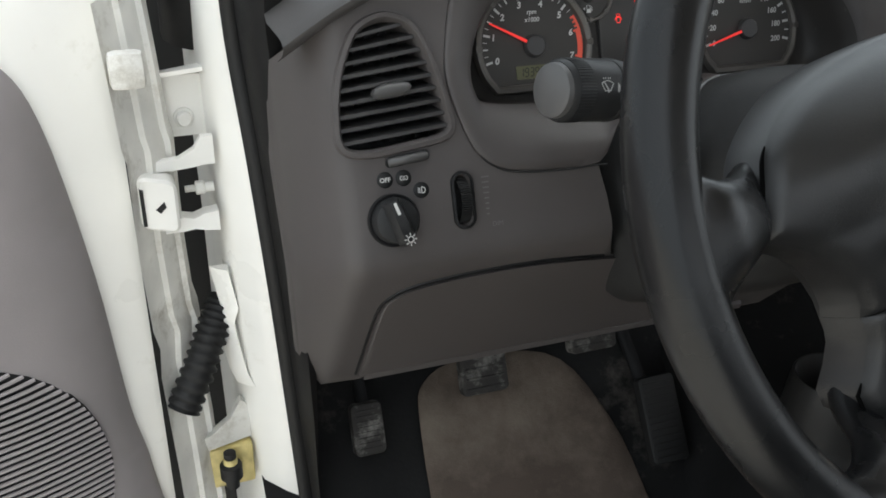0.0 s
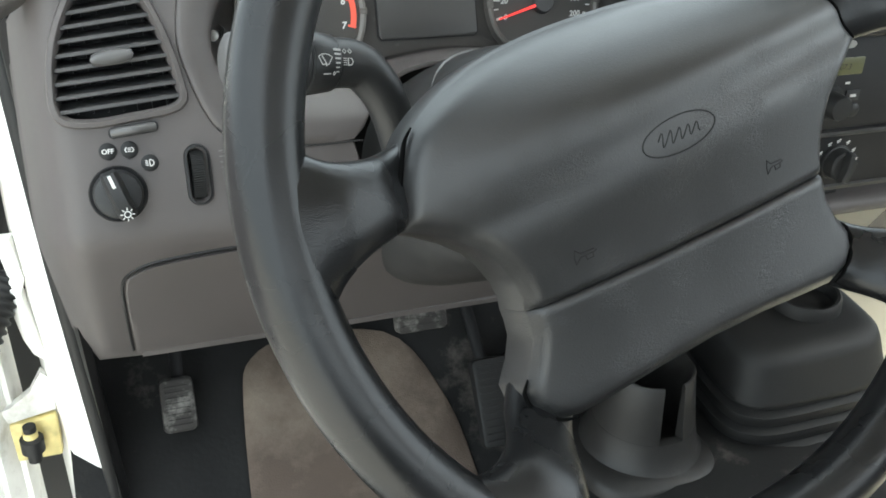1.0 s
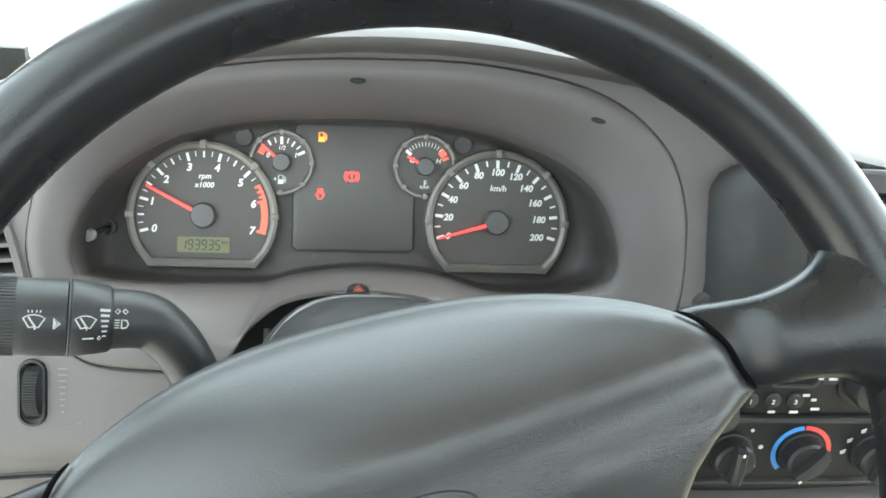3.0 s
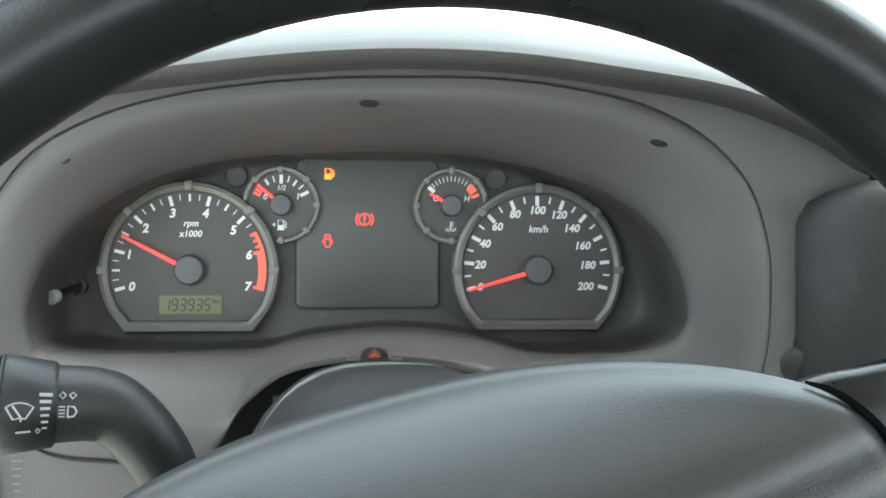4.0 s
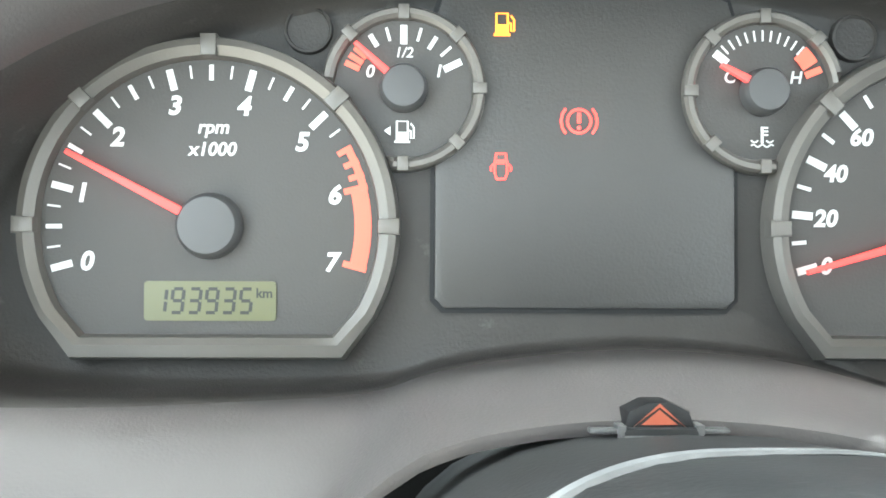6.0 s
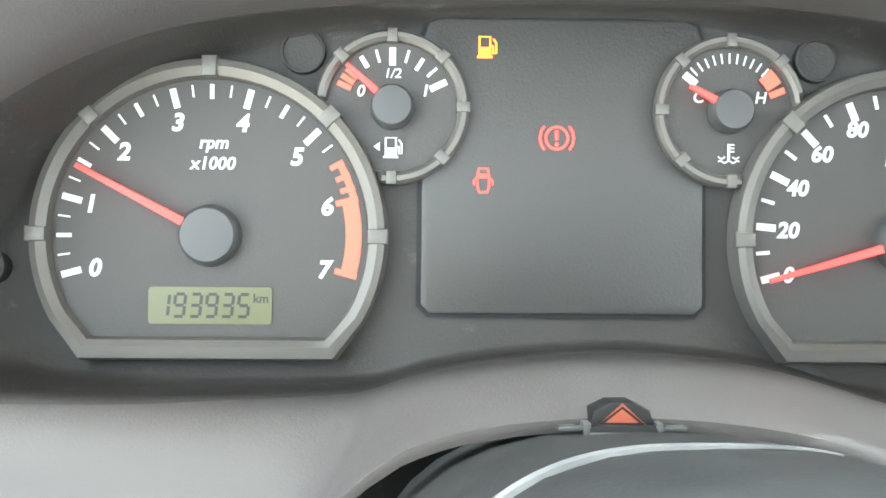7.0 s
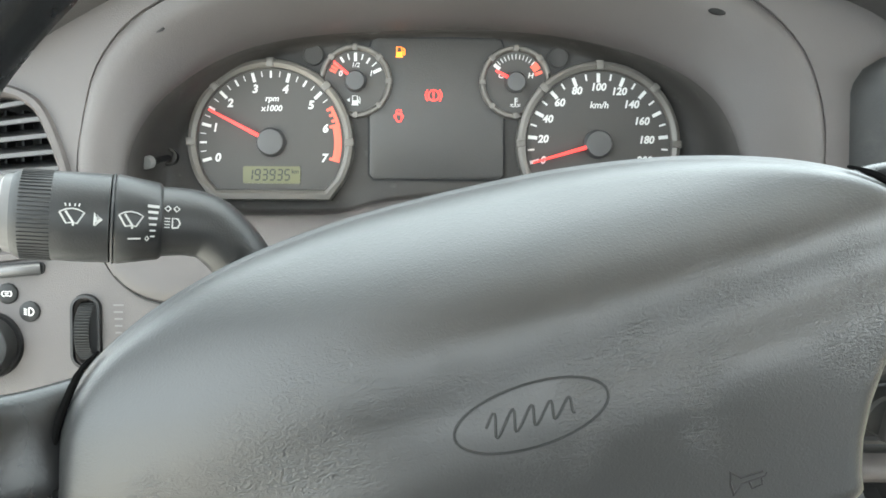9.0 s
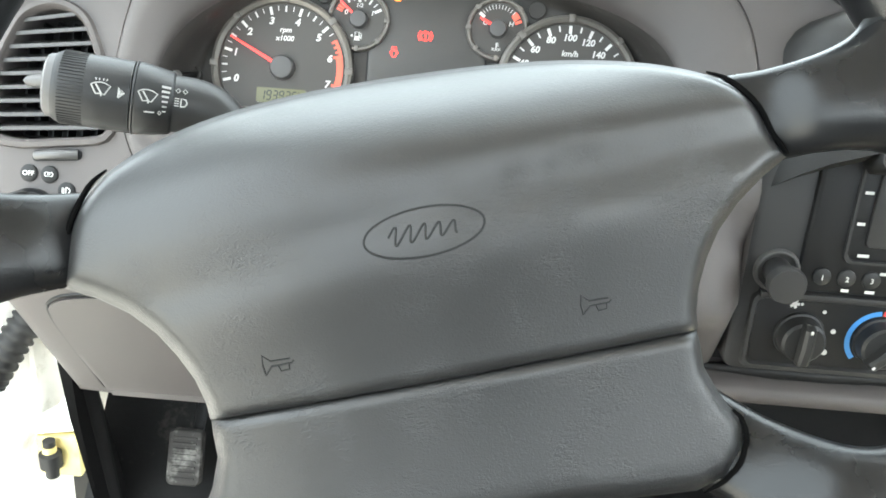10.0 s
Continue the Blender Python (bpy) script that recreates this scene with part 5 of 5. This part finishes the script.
# floor and toe board, one moulded rubber sheet
bm = bmesh.new()
rows = []
for y, z in ((-1150, FLOOR), (-500, FLOOR), (-200, FLOOR), (-40, FLOOR), (0, FLOOR + 2), (15, FLOOR + 8), (40, FLOOR + 28), (120, FLOOR + 108), (240, FLOOR + 228), (290, FLOOR + 300), (299, FLOOR + 405)):
    rows.append([(x, y, z) for x in (-185, -150, -60, 60, 150, 230, 400, 600, 1100)])
loft(bm, rows, closed=False)
single("floor", bm, FLOOR_RUBBER, CAB, "black dusty rubber cab floor and toe board", "floor", kind="structure", angle=50)
bm = bmesh.new()
outline = spline([(-55, -420), (-58, -200), (-50, 0), (-42, 100), (-30, 128), (10, 138), (92, 132), (132, 95), (152, 30), (160, -100), (158, -420)], 4)
b2 = bmesh.new()
sheet(b2, [(x, y) for x, y in outline], [], lambda x, y: 0, 18, 4)
for v in b2.verts:
    x, d, y = v.co
    v.co = Vector((x, y - d * 0.2, toe_z(y) + 9 - d * 1.0 + 1.5 * math.sin(x * 0.06) * math.sin(y * 0.05)))
join(bm, b2)
single("floor_mat", bm, MAT_BROWN, CAB, "worn brown carpet mat over the driver's floor", "floor mat", angle=60)


def pedal(name, x, y, z, w, h, tilt, label, ribs, arm_to, cover=PEDAL_RUBBER):
    p = thing(name, CAB @ pose(x / 1000, y / 1000, z / 1000, tilt, 0, 0), label, "pedal")
    b = bmesh.new()
    prism(b, rounded(-w / 2, -h / 2, w / 2, h / 2, 5), -7, 3, 2.5)
    pad = part("pad", b, cover, p)
    for k in range(ribs):
        b = bmesh.new()
        zz = -h / 2 + 6 + (h - 12) * k / max(1, ribs - 1)
        box(b, -w / 2 + 4, -8.2, zz - 0.9, w / 2 - 4, -6.5, zz + 0.9, 0.3)
        part("rib", b, cover, pad)
    b = bmesh.new()
    tube(b, spline([(0, 4, 0), (2, 16, 10), arm_to], 5), 6, 10, squash=0.5)
    part("arm", b, BLACK_PLASTIC, p)


pedal("parking_brake_pedal", -97, 80, -333, 27, 44, -24, "small ribbed parking brake pedal with worn rubber", 8, (6, 60, 150))
pedal("clutch_pedal", 15, 105, -306, 44, 56, -24, "worn rubber clutch pedal on a steel arm", 6, (0, 60, 150))
pedal("brake_pedal", 112, 90, -282, 46, 40, -24, "rubber brake pedal on a steel arm", 6, (0, 60, 150))
pedal("accelerator_pedal", 176, 55, -372, 38, 80, -34, "black ribbed accelerator pedal", 12, (0, 60, 140), RUBBER)

# dark space behind the dash
slab("bulkhead", -150, 300, FLOOR - 40, 1080, 330, -45, BLACK_PLASTIC, "black bulkhead behind the dashboard", "wall", kind="structure")

# ---- tunnel, cup holder, gear boot ----
bm = bmesh.new()
rings = []
for y, top in ((190, -300), (120, -322), (20, -334), (-120, -340), (-420, -345)):
    rings.append([(190, y, FLOOR - 2), (204, y, FLOOR + 40), (214, y, top - 24), (228, y, top - 4), (250, y, top), (400, y, top), (430, y, top - 6), (446, y, top - 30), (470, y, FLOOR - 2)])
loft(bm, rings, closed=False, cap=(False, False))
single("transmission_tunnel", bm, FLOOR_RUBBER, CAB, "black rubber covered transmission tunnel", "tunnel", kind="structure", angle=60)
cup = thing("cup_holder_console", CAB @ pose(0.250, -0.064, -0.340), "dark plastic cup holder with a notch in its wall", "cup holder")


def cup_wall(bm, levels, first, sweep, steps, whole):
    """A wall of revolution, inside and outside, from one angle round to another."""
    rings = []
    for r, z in levels:
        turns = range(steps if whole else steps + 1)
        rings.append([Vector((r * math.cos(a), r * math.sin(a), z)) for a in (radians(first + sweep * k / steps) for k in turns)])
    loft(bm, rings, closed=whole)
    if not whole:
        for e in (0, -1):
            bm.faces.new([bm.verts.new(r[e]) for r in rings])
    bmesh.ops.remove_doubles(bm, verts=bm.verts[:], dist=0.01)


bm = bmesh.new()
cup_wall(bm, [(50, 2), (45, 8), (41, 27), (33, 27), (31, 4), (2, 3.5)], 0, 360, 48, True)
part("cup_foot", bm, CONSOLE_DARK, cup, angle=50)
bm = bmesh.new()
cup_wall(bm, [(40.9, 26.5), (37, 52), (34.4, 73), (33.4, 74.6), (32, 74.6), (31.2, 72), (33, 26.5)], -73, 330, 48, False)
part("cup", bm, CONSOLE_DARK, cup, angle=50)
bm = bmesh.new()
loft(bm, [[(w * math.copysign(abs(math.cos(t)) ** 0.6, math.cos(t)) - 4, 0.95 * w * math.copysign(abs(math.sin(t)) ** 0.6, math.sin(t)) - 4, z) for t in (2 * math.pi * k / 44 for k in range(44))] for w, z in ((58, -9), (57, -2), (53, 2), (44, 3.5))], cap=(False, True))
part("base", bm, CONSOLE_DARK, cup, "dished dark plastic base", angle=60)
boot = thing("gear_lever_boot", CAB @ pose(0.398, -0.040, -0.341, 5, -4, -3), "black folded rubber gear lever boot with a square top", "gear boot")
bm = bmesh.new()
rings = []
for z, hx, hy in ((0, 86, 72), (9, 86, 72), (11, 80, 66), (13, 80, 66), (17, 83, 69), (24, 82, 68), (26, 76, 62), (28, 76, 62), (32, 79, 65), (38, 78, 64), (40, 72, 58), (42, 72, 58), (46, 75, 61), (50, 74, 60), (58, 72, 56), (76, 67, 50), (83, 64, 47), (87, 58, 41), (88, 46, 32), (88.5, 10, 8)):
    rings.append([(hx * math.copysign(abs(math.cos(t)) ** 0.5, math.cos(t)), hy * math.copysign(abs(math.sin(t)) ** 0.5, math.sin(t)), z) for t in (2 * math.pi * (k + 0.5) / 56 for k in range(56))])
loft(bm, rings, cap=(False, True))
part("boot", bm, RUBBER, boot, "folded rubber bellows", angle=55)
bm = bmesh.new()
cup_wall(bm, [(30, 86), (29, 97), (27, 99.5), (24.5, 99), (23, 88)], 0, 360, 40, True)
for v in bm.verts:
    v.co.x += 18
    v.co.y += 10
part("collar", bm, RUBBER, boot, "round rubber collar", angle=55)

# ---- pillar trim, jamb and hinges beside the dash ----
def inward(x, z):
    """The opening's edge runs in towards the sill."""
    return x + 0.066 * max(0.0, 50 - z) * max(0.0, min(1.0, (-150 - x) / 26))


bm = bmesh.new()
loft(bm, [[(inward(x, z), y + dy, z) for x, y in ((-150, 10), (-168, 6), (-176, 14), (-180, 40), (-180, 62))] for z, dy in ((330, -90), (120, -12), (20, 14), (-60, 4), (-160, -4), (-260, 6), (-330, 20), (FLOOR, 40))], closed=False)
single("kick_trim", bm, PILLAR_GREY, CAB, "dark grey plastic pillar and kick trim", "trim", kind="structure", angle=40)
bm = bmesh.new()
tube(bm, spline([(inward(-181, z), y, z) for y, z in ((-60, 345), (40, 130), (70, 20), (56, -80), (50, -180), (58, -300), (70, FLOOR))], 6), 8.5, 12, squash=0.8)
single("door_seal", bm, RUBBER, CAB, "black rubber door seal along the opening", "seal", kind="structure")
bm = bmesh.new()
loft(bm, [[(x + (inward(-180, z) + 180) * max(0.0, min(1.0, (x + 203) / 15)), y + dy, z) for x, y in ((-184, 60), (-188, 62), (-196, 76), (-200, 100), (-201, 150), (-202, 200))] for z, dy in ((360, -105), (120, -14), (20, 14), (-60, 4), (-160, -4), (-260, 4), (-340, 14), (FLOOR - 60, 30))], closed=False)
single("door_jamb", bm, WHITE_PAINT, CAB, "white painted steel door jamb", "jamb", kind="structure", angle=50)
# black sheet stands in for the shade between wing and jamb
slab("wing_gap_shade", -330, 205, FLOOR - 100, -152, 215, 40, RUBBER, "black sheet for the shade in the front wing gap", "wall", kind="structure")


# ---- the open driver's door ----
DOOR = CAB @ pose(-0.254, 0.085, 0, 0, 0, -68)     # its own y runs from the free edge to the hinge side
door = thing("driver_door", DOOR, "open white truck door with a grey trim panel", "door")
bm = bmesh.new()
box(bm, -62, -1010, -520, 0, 0, 60, 6)
part("shell", bm, WHITE_PAINT, door)
bm = bmesh.new()
trim_out = spline([(-10, -470), (-18, -325), (-28, -260), (-37, -150), (-54, -40), (-76, 4), (-125, 42), (-300, 54), (-940, 54), (-970, 20), (-975, -300), (-960, -470), (-700, -490), (-120, -490)], 5, True)
b2 = bmesh.new()
sheet(b2, trim_out, [], lambda y, z: -22 + 16 * max(0, 1 - gap_to(trim_out, y, z) / 40) ** 2, 26, 20)
for v in b2.verts:
    y, d, z = v.co
    v.co = Vector((-d, y, z))
join(bm, b2)
part("trim_panel", bm, TRIM_GREY, door, "grey moulded plastic trim panel", 60)
for k in range(44):
    bm = bmesh.new()
    z = -398 + 5.1 * k
    half = math.sqrt(max(0.0, 1 - ((z + 287) / 112) ** 2)) * 104
    if half < 12:
        bm.free()
        continue
    y0, y1 = -157 - half, -157 + half
    path = [(23.5 + 2.0 * math.sin(math.pi * j / 12), y0 + (y1 - y0) * j / 12, z + 2.5 * math.sin(j * 0.5)) for j in range(13)]
    tube(bm, path, 1.4, 5)
    part("speaker_rib", bm, TRIM_GREY, door)
bm = bmesh.new()
loft(bm, [[(x, -157 + r * 105 * math.cos(t), -287 + r * 113 * math.sin(t)) for t in (2 * math.pi * k / 40 for k in range(40))] for x, r in ((21.5, 1.0), (22.6, 0.98), (22.7, 0.4))], cap=(False, True))
part("speaker_recess", bm, BLACK_PLASTIC, door)
# stamped steel of the door's hinge face, hinges, check strap and wiring, seen in the gap beside the pillar
IN_DOOR = DOOR.inverted() @ CAB


def sheet_metal(bm, pts, thick, dirn=(0, 1, 0)):
    """A plate through points, pressed to an even thickness along dirn."""
    d = Vector(dirn).normalized() * thick
    loft(bm, [[Vector(p) for p in pts], [Vector(p) + d for p in pts]], cap=(True, True))


bm = bmesh.new()
prof = [(-256, 60), (-250, 74), (-244, 82), (-240, 80), (-234, 88), (-230, 96), (-226, 96), (-223, 104), (-222, 130)]
loft(bm, [[(x + dx, y + 6 * math.sin(z * 0.02), z) for x, y in prof] for z, dx in ((30, -6), (-20, -3), (-60, -1), (-70, 1), (-140, 0), (-200, 2), (-215, 5), (-240, 3), (-320, 6), (-420, 8), (-500, 8))], closed=False)
part("hinge_face", bm, WHITE_DIRTY, door, "dusty grey-white stamped hinge face", 50, IN_DOOR)
bm = bmesh.new()
box(bm, -258, 52, -22, -236, 66, 2, 5)
part("corner_lump", bm, WHITE_DIRTY, door, at=IN_DOOR)
bm = bmesh.new()
box(bm, -226, 112, -74, -198, 118, -30, 1.2)
plate = part("hinge_plate", bm, WHITE_PAINT, door, "white upper hinge plate", at=IN_DOOR)
bm = bmesh.new()
sheet_metal(bm, [(-228, 100, -28), (-198, 98, -25), (-198, 118, -27), (-228, 118, -31)], 3, (0, 0, 1))
part("plate_lip", bm, WHITE_PAINT, plate)
bm = bmesh.new()
revolve(bm, [(7.2, 112), (7.0, 110), (5.4, 109.6), (5.2, 105), (4.2, 104)], -213, -60, 20)
part("bolt", bm, WHITE_DIRTY, plate, "painted hinge bolt")
bm = bmesh.new()
box(bm, -218, 110.5, -66.5, -208, 112.5, -56, 0.8)
part("washer", bm, WHITE_DIRTY, plate)
bm = bmesh.new()
loft(bm, [[(x, y, z + u) for u, y in ((0, 78), (w, 78), (w, 84), (0, 84))] for x, z, w in ((-253, -87, 5), (-238, -86, 7), (-222, -86, 8), (-211, -85, 13), (-206, -84, 20), (-198, -84, 20))], cap=(True, True))
part("check_arm", bm, WHITE_PAINT, door, "white forged check arm", at=IN_DOOR)
bm = bmesh.new()
outer_b = [(x, z) for x, z in rounded(-251, -124, -226, -86, 6)]
rings = [[(x, 84, z - 0.25 * (x + 238)) for x, z in outer_b], [(x, 66, z - 0.25 * (x + 238)) for x, z in outer_b], [(x, 64, z - 0.25 * (x + 238)) for x, z in offset(outer_b, 2)]]
loft(bm, rings, cap=(True, True))
brk = part("check_bracket", bm, WHITE_PAINT, door, "white pressed check strap bracket", at=IN_DOOR)
bm = bmesh.new()
prism(bm, [(-241, -107), (-235, -102), (-234, -106), (-238, -110)], 63.4, 66)
part("bracket_hole", bm, RUBBER, brk)
bm = bmesh.new()
prism(bm, [(-250, -118), (-247.5, -118), (-247.5, -92), (-250, -91)], 63.2, 66)
part("bracket_side", bm, RUBBER, brk)
bm = bmesh.new()
loft(bm, [[(x, y, z + u) for u, y in ((0, 76), (w, 78), (w, 90), (0, 90))] for x, z, w in ((-236, -131, 4), (-224, -131, 10), (-216, -130, 7), (-208, -132, 12), (-199, -133, 14))], cap=(True, True))
part("lower_arm", bm, WHITE_PAINT, door, at=IN_DOOR)
bm = bmesh.new()
tube(bm, [(-219, 95, -107), (-212, 95, -107), (-211.5, 95, -107), (-206, 95, -107), (-205, 95, -107), (-199, 95, -107)], [2.4, 2.4, 5.0, 5.0, 3.6, 3.6], 12)
part("stud", bm, WHITE_DIRTY, door, at=IN_DOOR)
bm = bmesh.new()
loft(bm, [[(x, 92, z), (x + 5, 84, z + 1), (x + 12, 80, z), (x + 14, 92, z)] for x, z in ((-209, -168), (-204, -200), (-208, -212), (-207, -225), (-202, -258), (-197, -272))], cap=(True, True))
part("pressed_cup", bm, WHITE_PAINT, door, at=IN_DOOR)
bm = bmesh.new()
path = spline([(-199, 104, -204), (-209, 92, -216), (-224, 76, -240), (-241, 66, -270)], 20)
tube(bm, path, [11.8 + (1.4 if k % 4 < 2 else -1.0) for k in range(len(path))], 20)
part("wiring_gaiter", bm, RUBBER, door, "black corrugated rubber wiring gaiter", 80, IN_DOOR)
bm = bmesh.new()
sheet_metal(bm, [(-238, 86, -320), (-222, 90, -317), (-206, 94, -308), (-196, 96, -292), (-190, 98, -300), (-190, 98, -330), (-238, 90, -334)], 8)
low = part("lower_hinge", bm, WHITE_DIRTY, door, "dusty white lower hinge plate", at=IN_DOOR)
bm = bmesh.new()
box(bm, -236, 92, -372, -190, 104, -334, 3)
part("hinge_knuckle", bm, BRASS_YELLOW, low, "yellowed greasy hinge knuckle")
bm = bmesh.new()
tube(bm, [(-210, 84, -332), (-210, 84, -342), (-210, 84, -344), (-210, 84, -356), (-210, 84, -358), (-210, 84, -366)], [5, 5, 9, 9, 5.5, 5.5], 16)
part("hinge_pin", bm, RUBBER, low, "greasy dark hinge pin")
bm = bmesh.new()
tube(bm, [(-210, 83.4, -337), (-210, 83.4, -342)], 5.6, 16)
part("pin_bush", bm, BRASS_YELLOW, low)
# frame of the door window
bm = bmesh.new()
tube(bm, spline([(-30, -30, 56), (-30, -120, 190), (-30, -260, 360), (-30, -420, 440), (-30, -900, 450), (-30, -990, 250), (-30, -1000, 58)], 6), 16, 10)
part("window_frame", bm, BLACK_PLASTIC, door, "black window frame")

# ---- shell of the cab ----
bm = bmesh.new()
box(bm, -190, -1180, 562, 1110, -60, 592, 10)
single("ceiling", bm, HEADLINER, CAB, "pale cloth headliner", "ceiling", kind="structure")
slab("rear_wall", -190, -1200, FLOOR, 1110, -1180, 130, HEADLINER, "pale rear cab wall", "wall", kind="structure")
slab("rear_header", -190, -1200, 480, 1110, -1180, 560, HEADLINER, "pale panel over the rear window", "wall", kind="structure")
for nm, x in (("pillar_left", -196), ("pillar_right", 1110)):
    bm = bmesh.new()
    tube(bm, spline([(x, 150, -10), (x, 90, 150), (x, -40, 390), (x, -140, 570)], 6), [24] * 19, 12)
    single(nm, bm, PILLAR_GREY, CAB, "grey trimmed windscreen pillar", "pillar", kind="structure")
    bm = bmesh.new()
    box(bm, x - 20, -1180, FLOOR - 60, x + 20, -1060, 560, 8)
    single(nm.replace("pillar", "rear_pillar"), bm, PILLAR_GREY, CAB, "grey trimmed rear door pillar", "pillar", kind="structure")
bm = bmesh.new()
foot = [glass_foot(x) for x in (-168, -130, -85, 100, 460, 820, 1000)] + [(1090, 150, 0)]
top = [(-168, -130, 566), (-130, -90, 566), (-85, -75, 566), (100, -62, 566), (460, -55, 566), (820, -62, 566), (1000, -80, 566), (1090, -130, 566)]
loft(bm, [foot, [tuple((Vector(a) + Vector(b)) / 2 + Vector((0, 25, 10))) for a, b in zip(foot, top)], top], closed=False)
glass = single("windscreen", bm, GLASS, CAB, "clear windscreen glass", "windscreen", kind="structure", angle=60)
glass.visible_shadow = False
slab("sill_left", -215, -1180, FLOOR - 60, -180, 100, FLOOR + 12, WHITE_PAINT, "white painted door sill", "sill", 4, "structure")
slab("sill_right", 1090, -1180, FLOOR - 60, 1120, 100, FLOOR + 12, WHITE_PAINT, "white painted door sill", "sill", 4, "structure")
# unseen lower door, added to hold back light from the right
slab("added_passenger_door", 1096, -1060, FLOOR, 1122, 60, 6, TRIM_GREY, "unseen grey-trimmed passenger door, added to cut side light", "door", 8, "structure")
# bench seat behind the view
seat = thing("bench_seat", CAB, "grey cloth bench seat", "seat")
bm = bmesh.new()
box(bm, -120, -1100, FLOOR + 90, 1060, -640, FLOOR + 210, 40)
part("cushion", bm, SEAT_GREY, seat)
bm = bmesh.new()
box(bm, -120, -1170, FLOOR + 180, 1060, -1080, 160, 40)
part("backrest", bm, SEAT_GREY, seat)
bm = bmesh.new()
box(bm, -120, -1140, FLOOR, 1060, -680, FLOOR + 92, 4)
part("base", bm, BLACK_PLASTIC, seat)

# passenger footwell carpet
bm = bmesh.new()
loft(bm, [[(x, y, toe_z(y) + 5) for x in (476, 500, 700, 900, 1085)] for y in (-640, -300, -60, 0, 20, 60, 120, 200, 285)], closed=False)
single("passenger_carpet", bm, CARPET_GREY, CAB, "pale grey carpet of the passenger footwell", "carpet", angle=50)
bm = bmesh.new()
b2 = bmesh.new()
sheet(b2, spline([(508, -420), (500, -100), (504, 60), (520, 150), (560, 190), (760, 196), (930, 180), (960, 60), (970, -420)], 5), [], lambda x, y: 0, 30, 5)
for v in b2.verts:
    x, d, y = v.co
    v.co = Vector((x, y - d * 0.2, toe_z(y) + 14 - d + 1.2 * math.sin(x * 0.05) * math.sin(y * 0.04)))
join(bm, b2)
single("passenger_mat", bm, CREAM, CAB, "cream passenger floor mat with dark rounded edge", "floor mat", angle=60)

# ---- outside ----
bm = bmesh.new()
bmesh.ops.create_grid(bm, x_segments=8, y_segments=8, size=400000)
single("ground", bm, CONCRETE, pose(0, 0, 0), "pale dusty concrete yard", "ground", kind="structure")
bm = bmesh.new()
loft(bm, [[(x, y - 40 * ((x - 460) / 700) ** 2, z) for x in (-300, -200, 0, 230, 460, 690, 920, 1120, 1220)] for y, z in ((372, -30), (400, -42), (440, -44), (452, -30))], closed=False)
single("cowl", bm, BLACK_PLASTIC, CAB, "black plastic cowl below the windscreen", "cowl", kind="structure", angle=60)
bm = bmesh.new()
rings = []
for y, z in ((452, -48), (452, -30), (462, -22), (600, -10), (900, -14), (1250, -42), (1480, -90), (1520, -140)):
    rings.append([(x, y - (40 * ((x - 460) / 700) ** 2 if y < 500 else 0), z - 40 * ((x - 460) / 800) ** 4) for x in (-330, -250, -50, 200, 460, 720, 970, 1170, 1250)])
loft(bm, rings, closed=False)
single("bonnet", bm, WHITE_PAINT, CAB, "white painted truck bonnet", "bonnet", angle=60)


def wiper(x0, x1, tip):
    w = thing("windscreen_wiper", CAB @ pose(x0 / 1000, 0.385, -0.022), "black windscreen wiper resting at the foot of the glass", "wiper", "windscreen wipers")
    b = bmesh.new()
    loft(b, [[(r * math.cos(t), r * math.sin(t), z) for t in (2 * math.pi * k / 24 for k in range(24))] for z, r in ((-14, 17), (4, 17), (10, 14), (13, 8))], cap=(True, True))
    part("spindle_cap", b, BLACK_PLASTIC, w)
    b = bmesh.new()
    tube(b, [(0, 0, 4), (0.5 * (x1 - x0), 10, 14), (x1 - x0, 4, tip)], [8, 5, 4], 10, squash=0.5)
    part("arm", b, BLACK_PLASTIC, w)
    b = bmesh.new()
    tube(b, [(x1 - x0 - 200, 2, tip - 6), (x1 - x0, 0, tip - 3), (x1 - x0 + 200, -4, tip - 2)], 4, 8)
    part("blade", b, RUBBER, w)


wiper(-195, 140, 6)
wiper(470, 800, 12)


# ---- a red car parked across the yard ----
def parked_car(x, y, turn):
    car = thing("parked_car", pose(x, y, 0, 0, 0, turn), "faded red car parked across the yard", "car", "parked cars")
    b = bmesh.new()
    prof = [(-2100, 260), (-2150, 480), (-2080, 700), (-1250, 800), (-700, 1330), (500, 1380), (1150, 900), (1950, 820), (2120, 640), (2130, 280)]
    loft(b, [[(x_, s * (w if z < 850 else w - 180), z) for x_, z in prof] for s, w in ((-1, 780), (-1, 840), (1, 840), (1, 780))], cap=(True, True))
    part("body", b, PARKED_RED, car)
    for sx in (-1300, 1300):
        for sy in (-1, 1):
            b = bmesh.new()
            revolve(b, [(200, 0), (310, 10), (320, 60), (320, 180), (300, 200)], 0, 0, 28, (True, True))
            wheel_ = part("tyre", b, RUBBER, car, at=pose(sx / 1000, sy * 0.78 - 0.1, 0.32))
    for sy in (-1, 1):
        b = bmesh.new()
        sheet_metal(b, [(-1080, sy * 662, 880), (-660, sy * 662, 1270), (440, sy * 662, 1310), (960, sy * 662, 900)], 6 * sy)
        part("side_window", b, BLACK_PLASTIC, car)


parked_car(4.2, 7.5, 8)
parked_car(8.6, 9.5, 20)
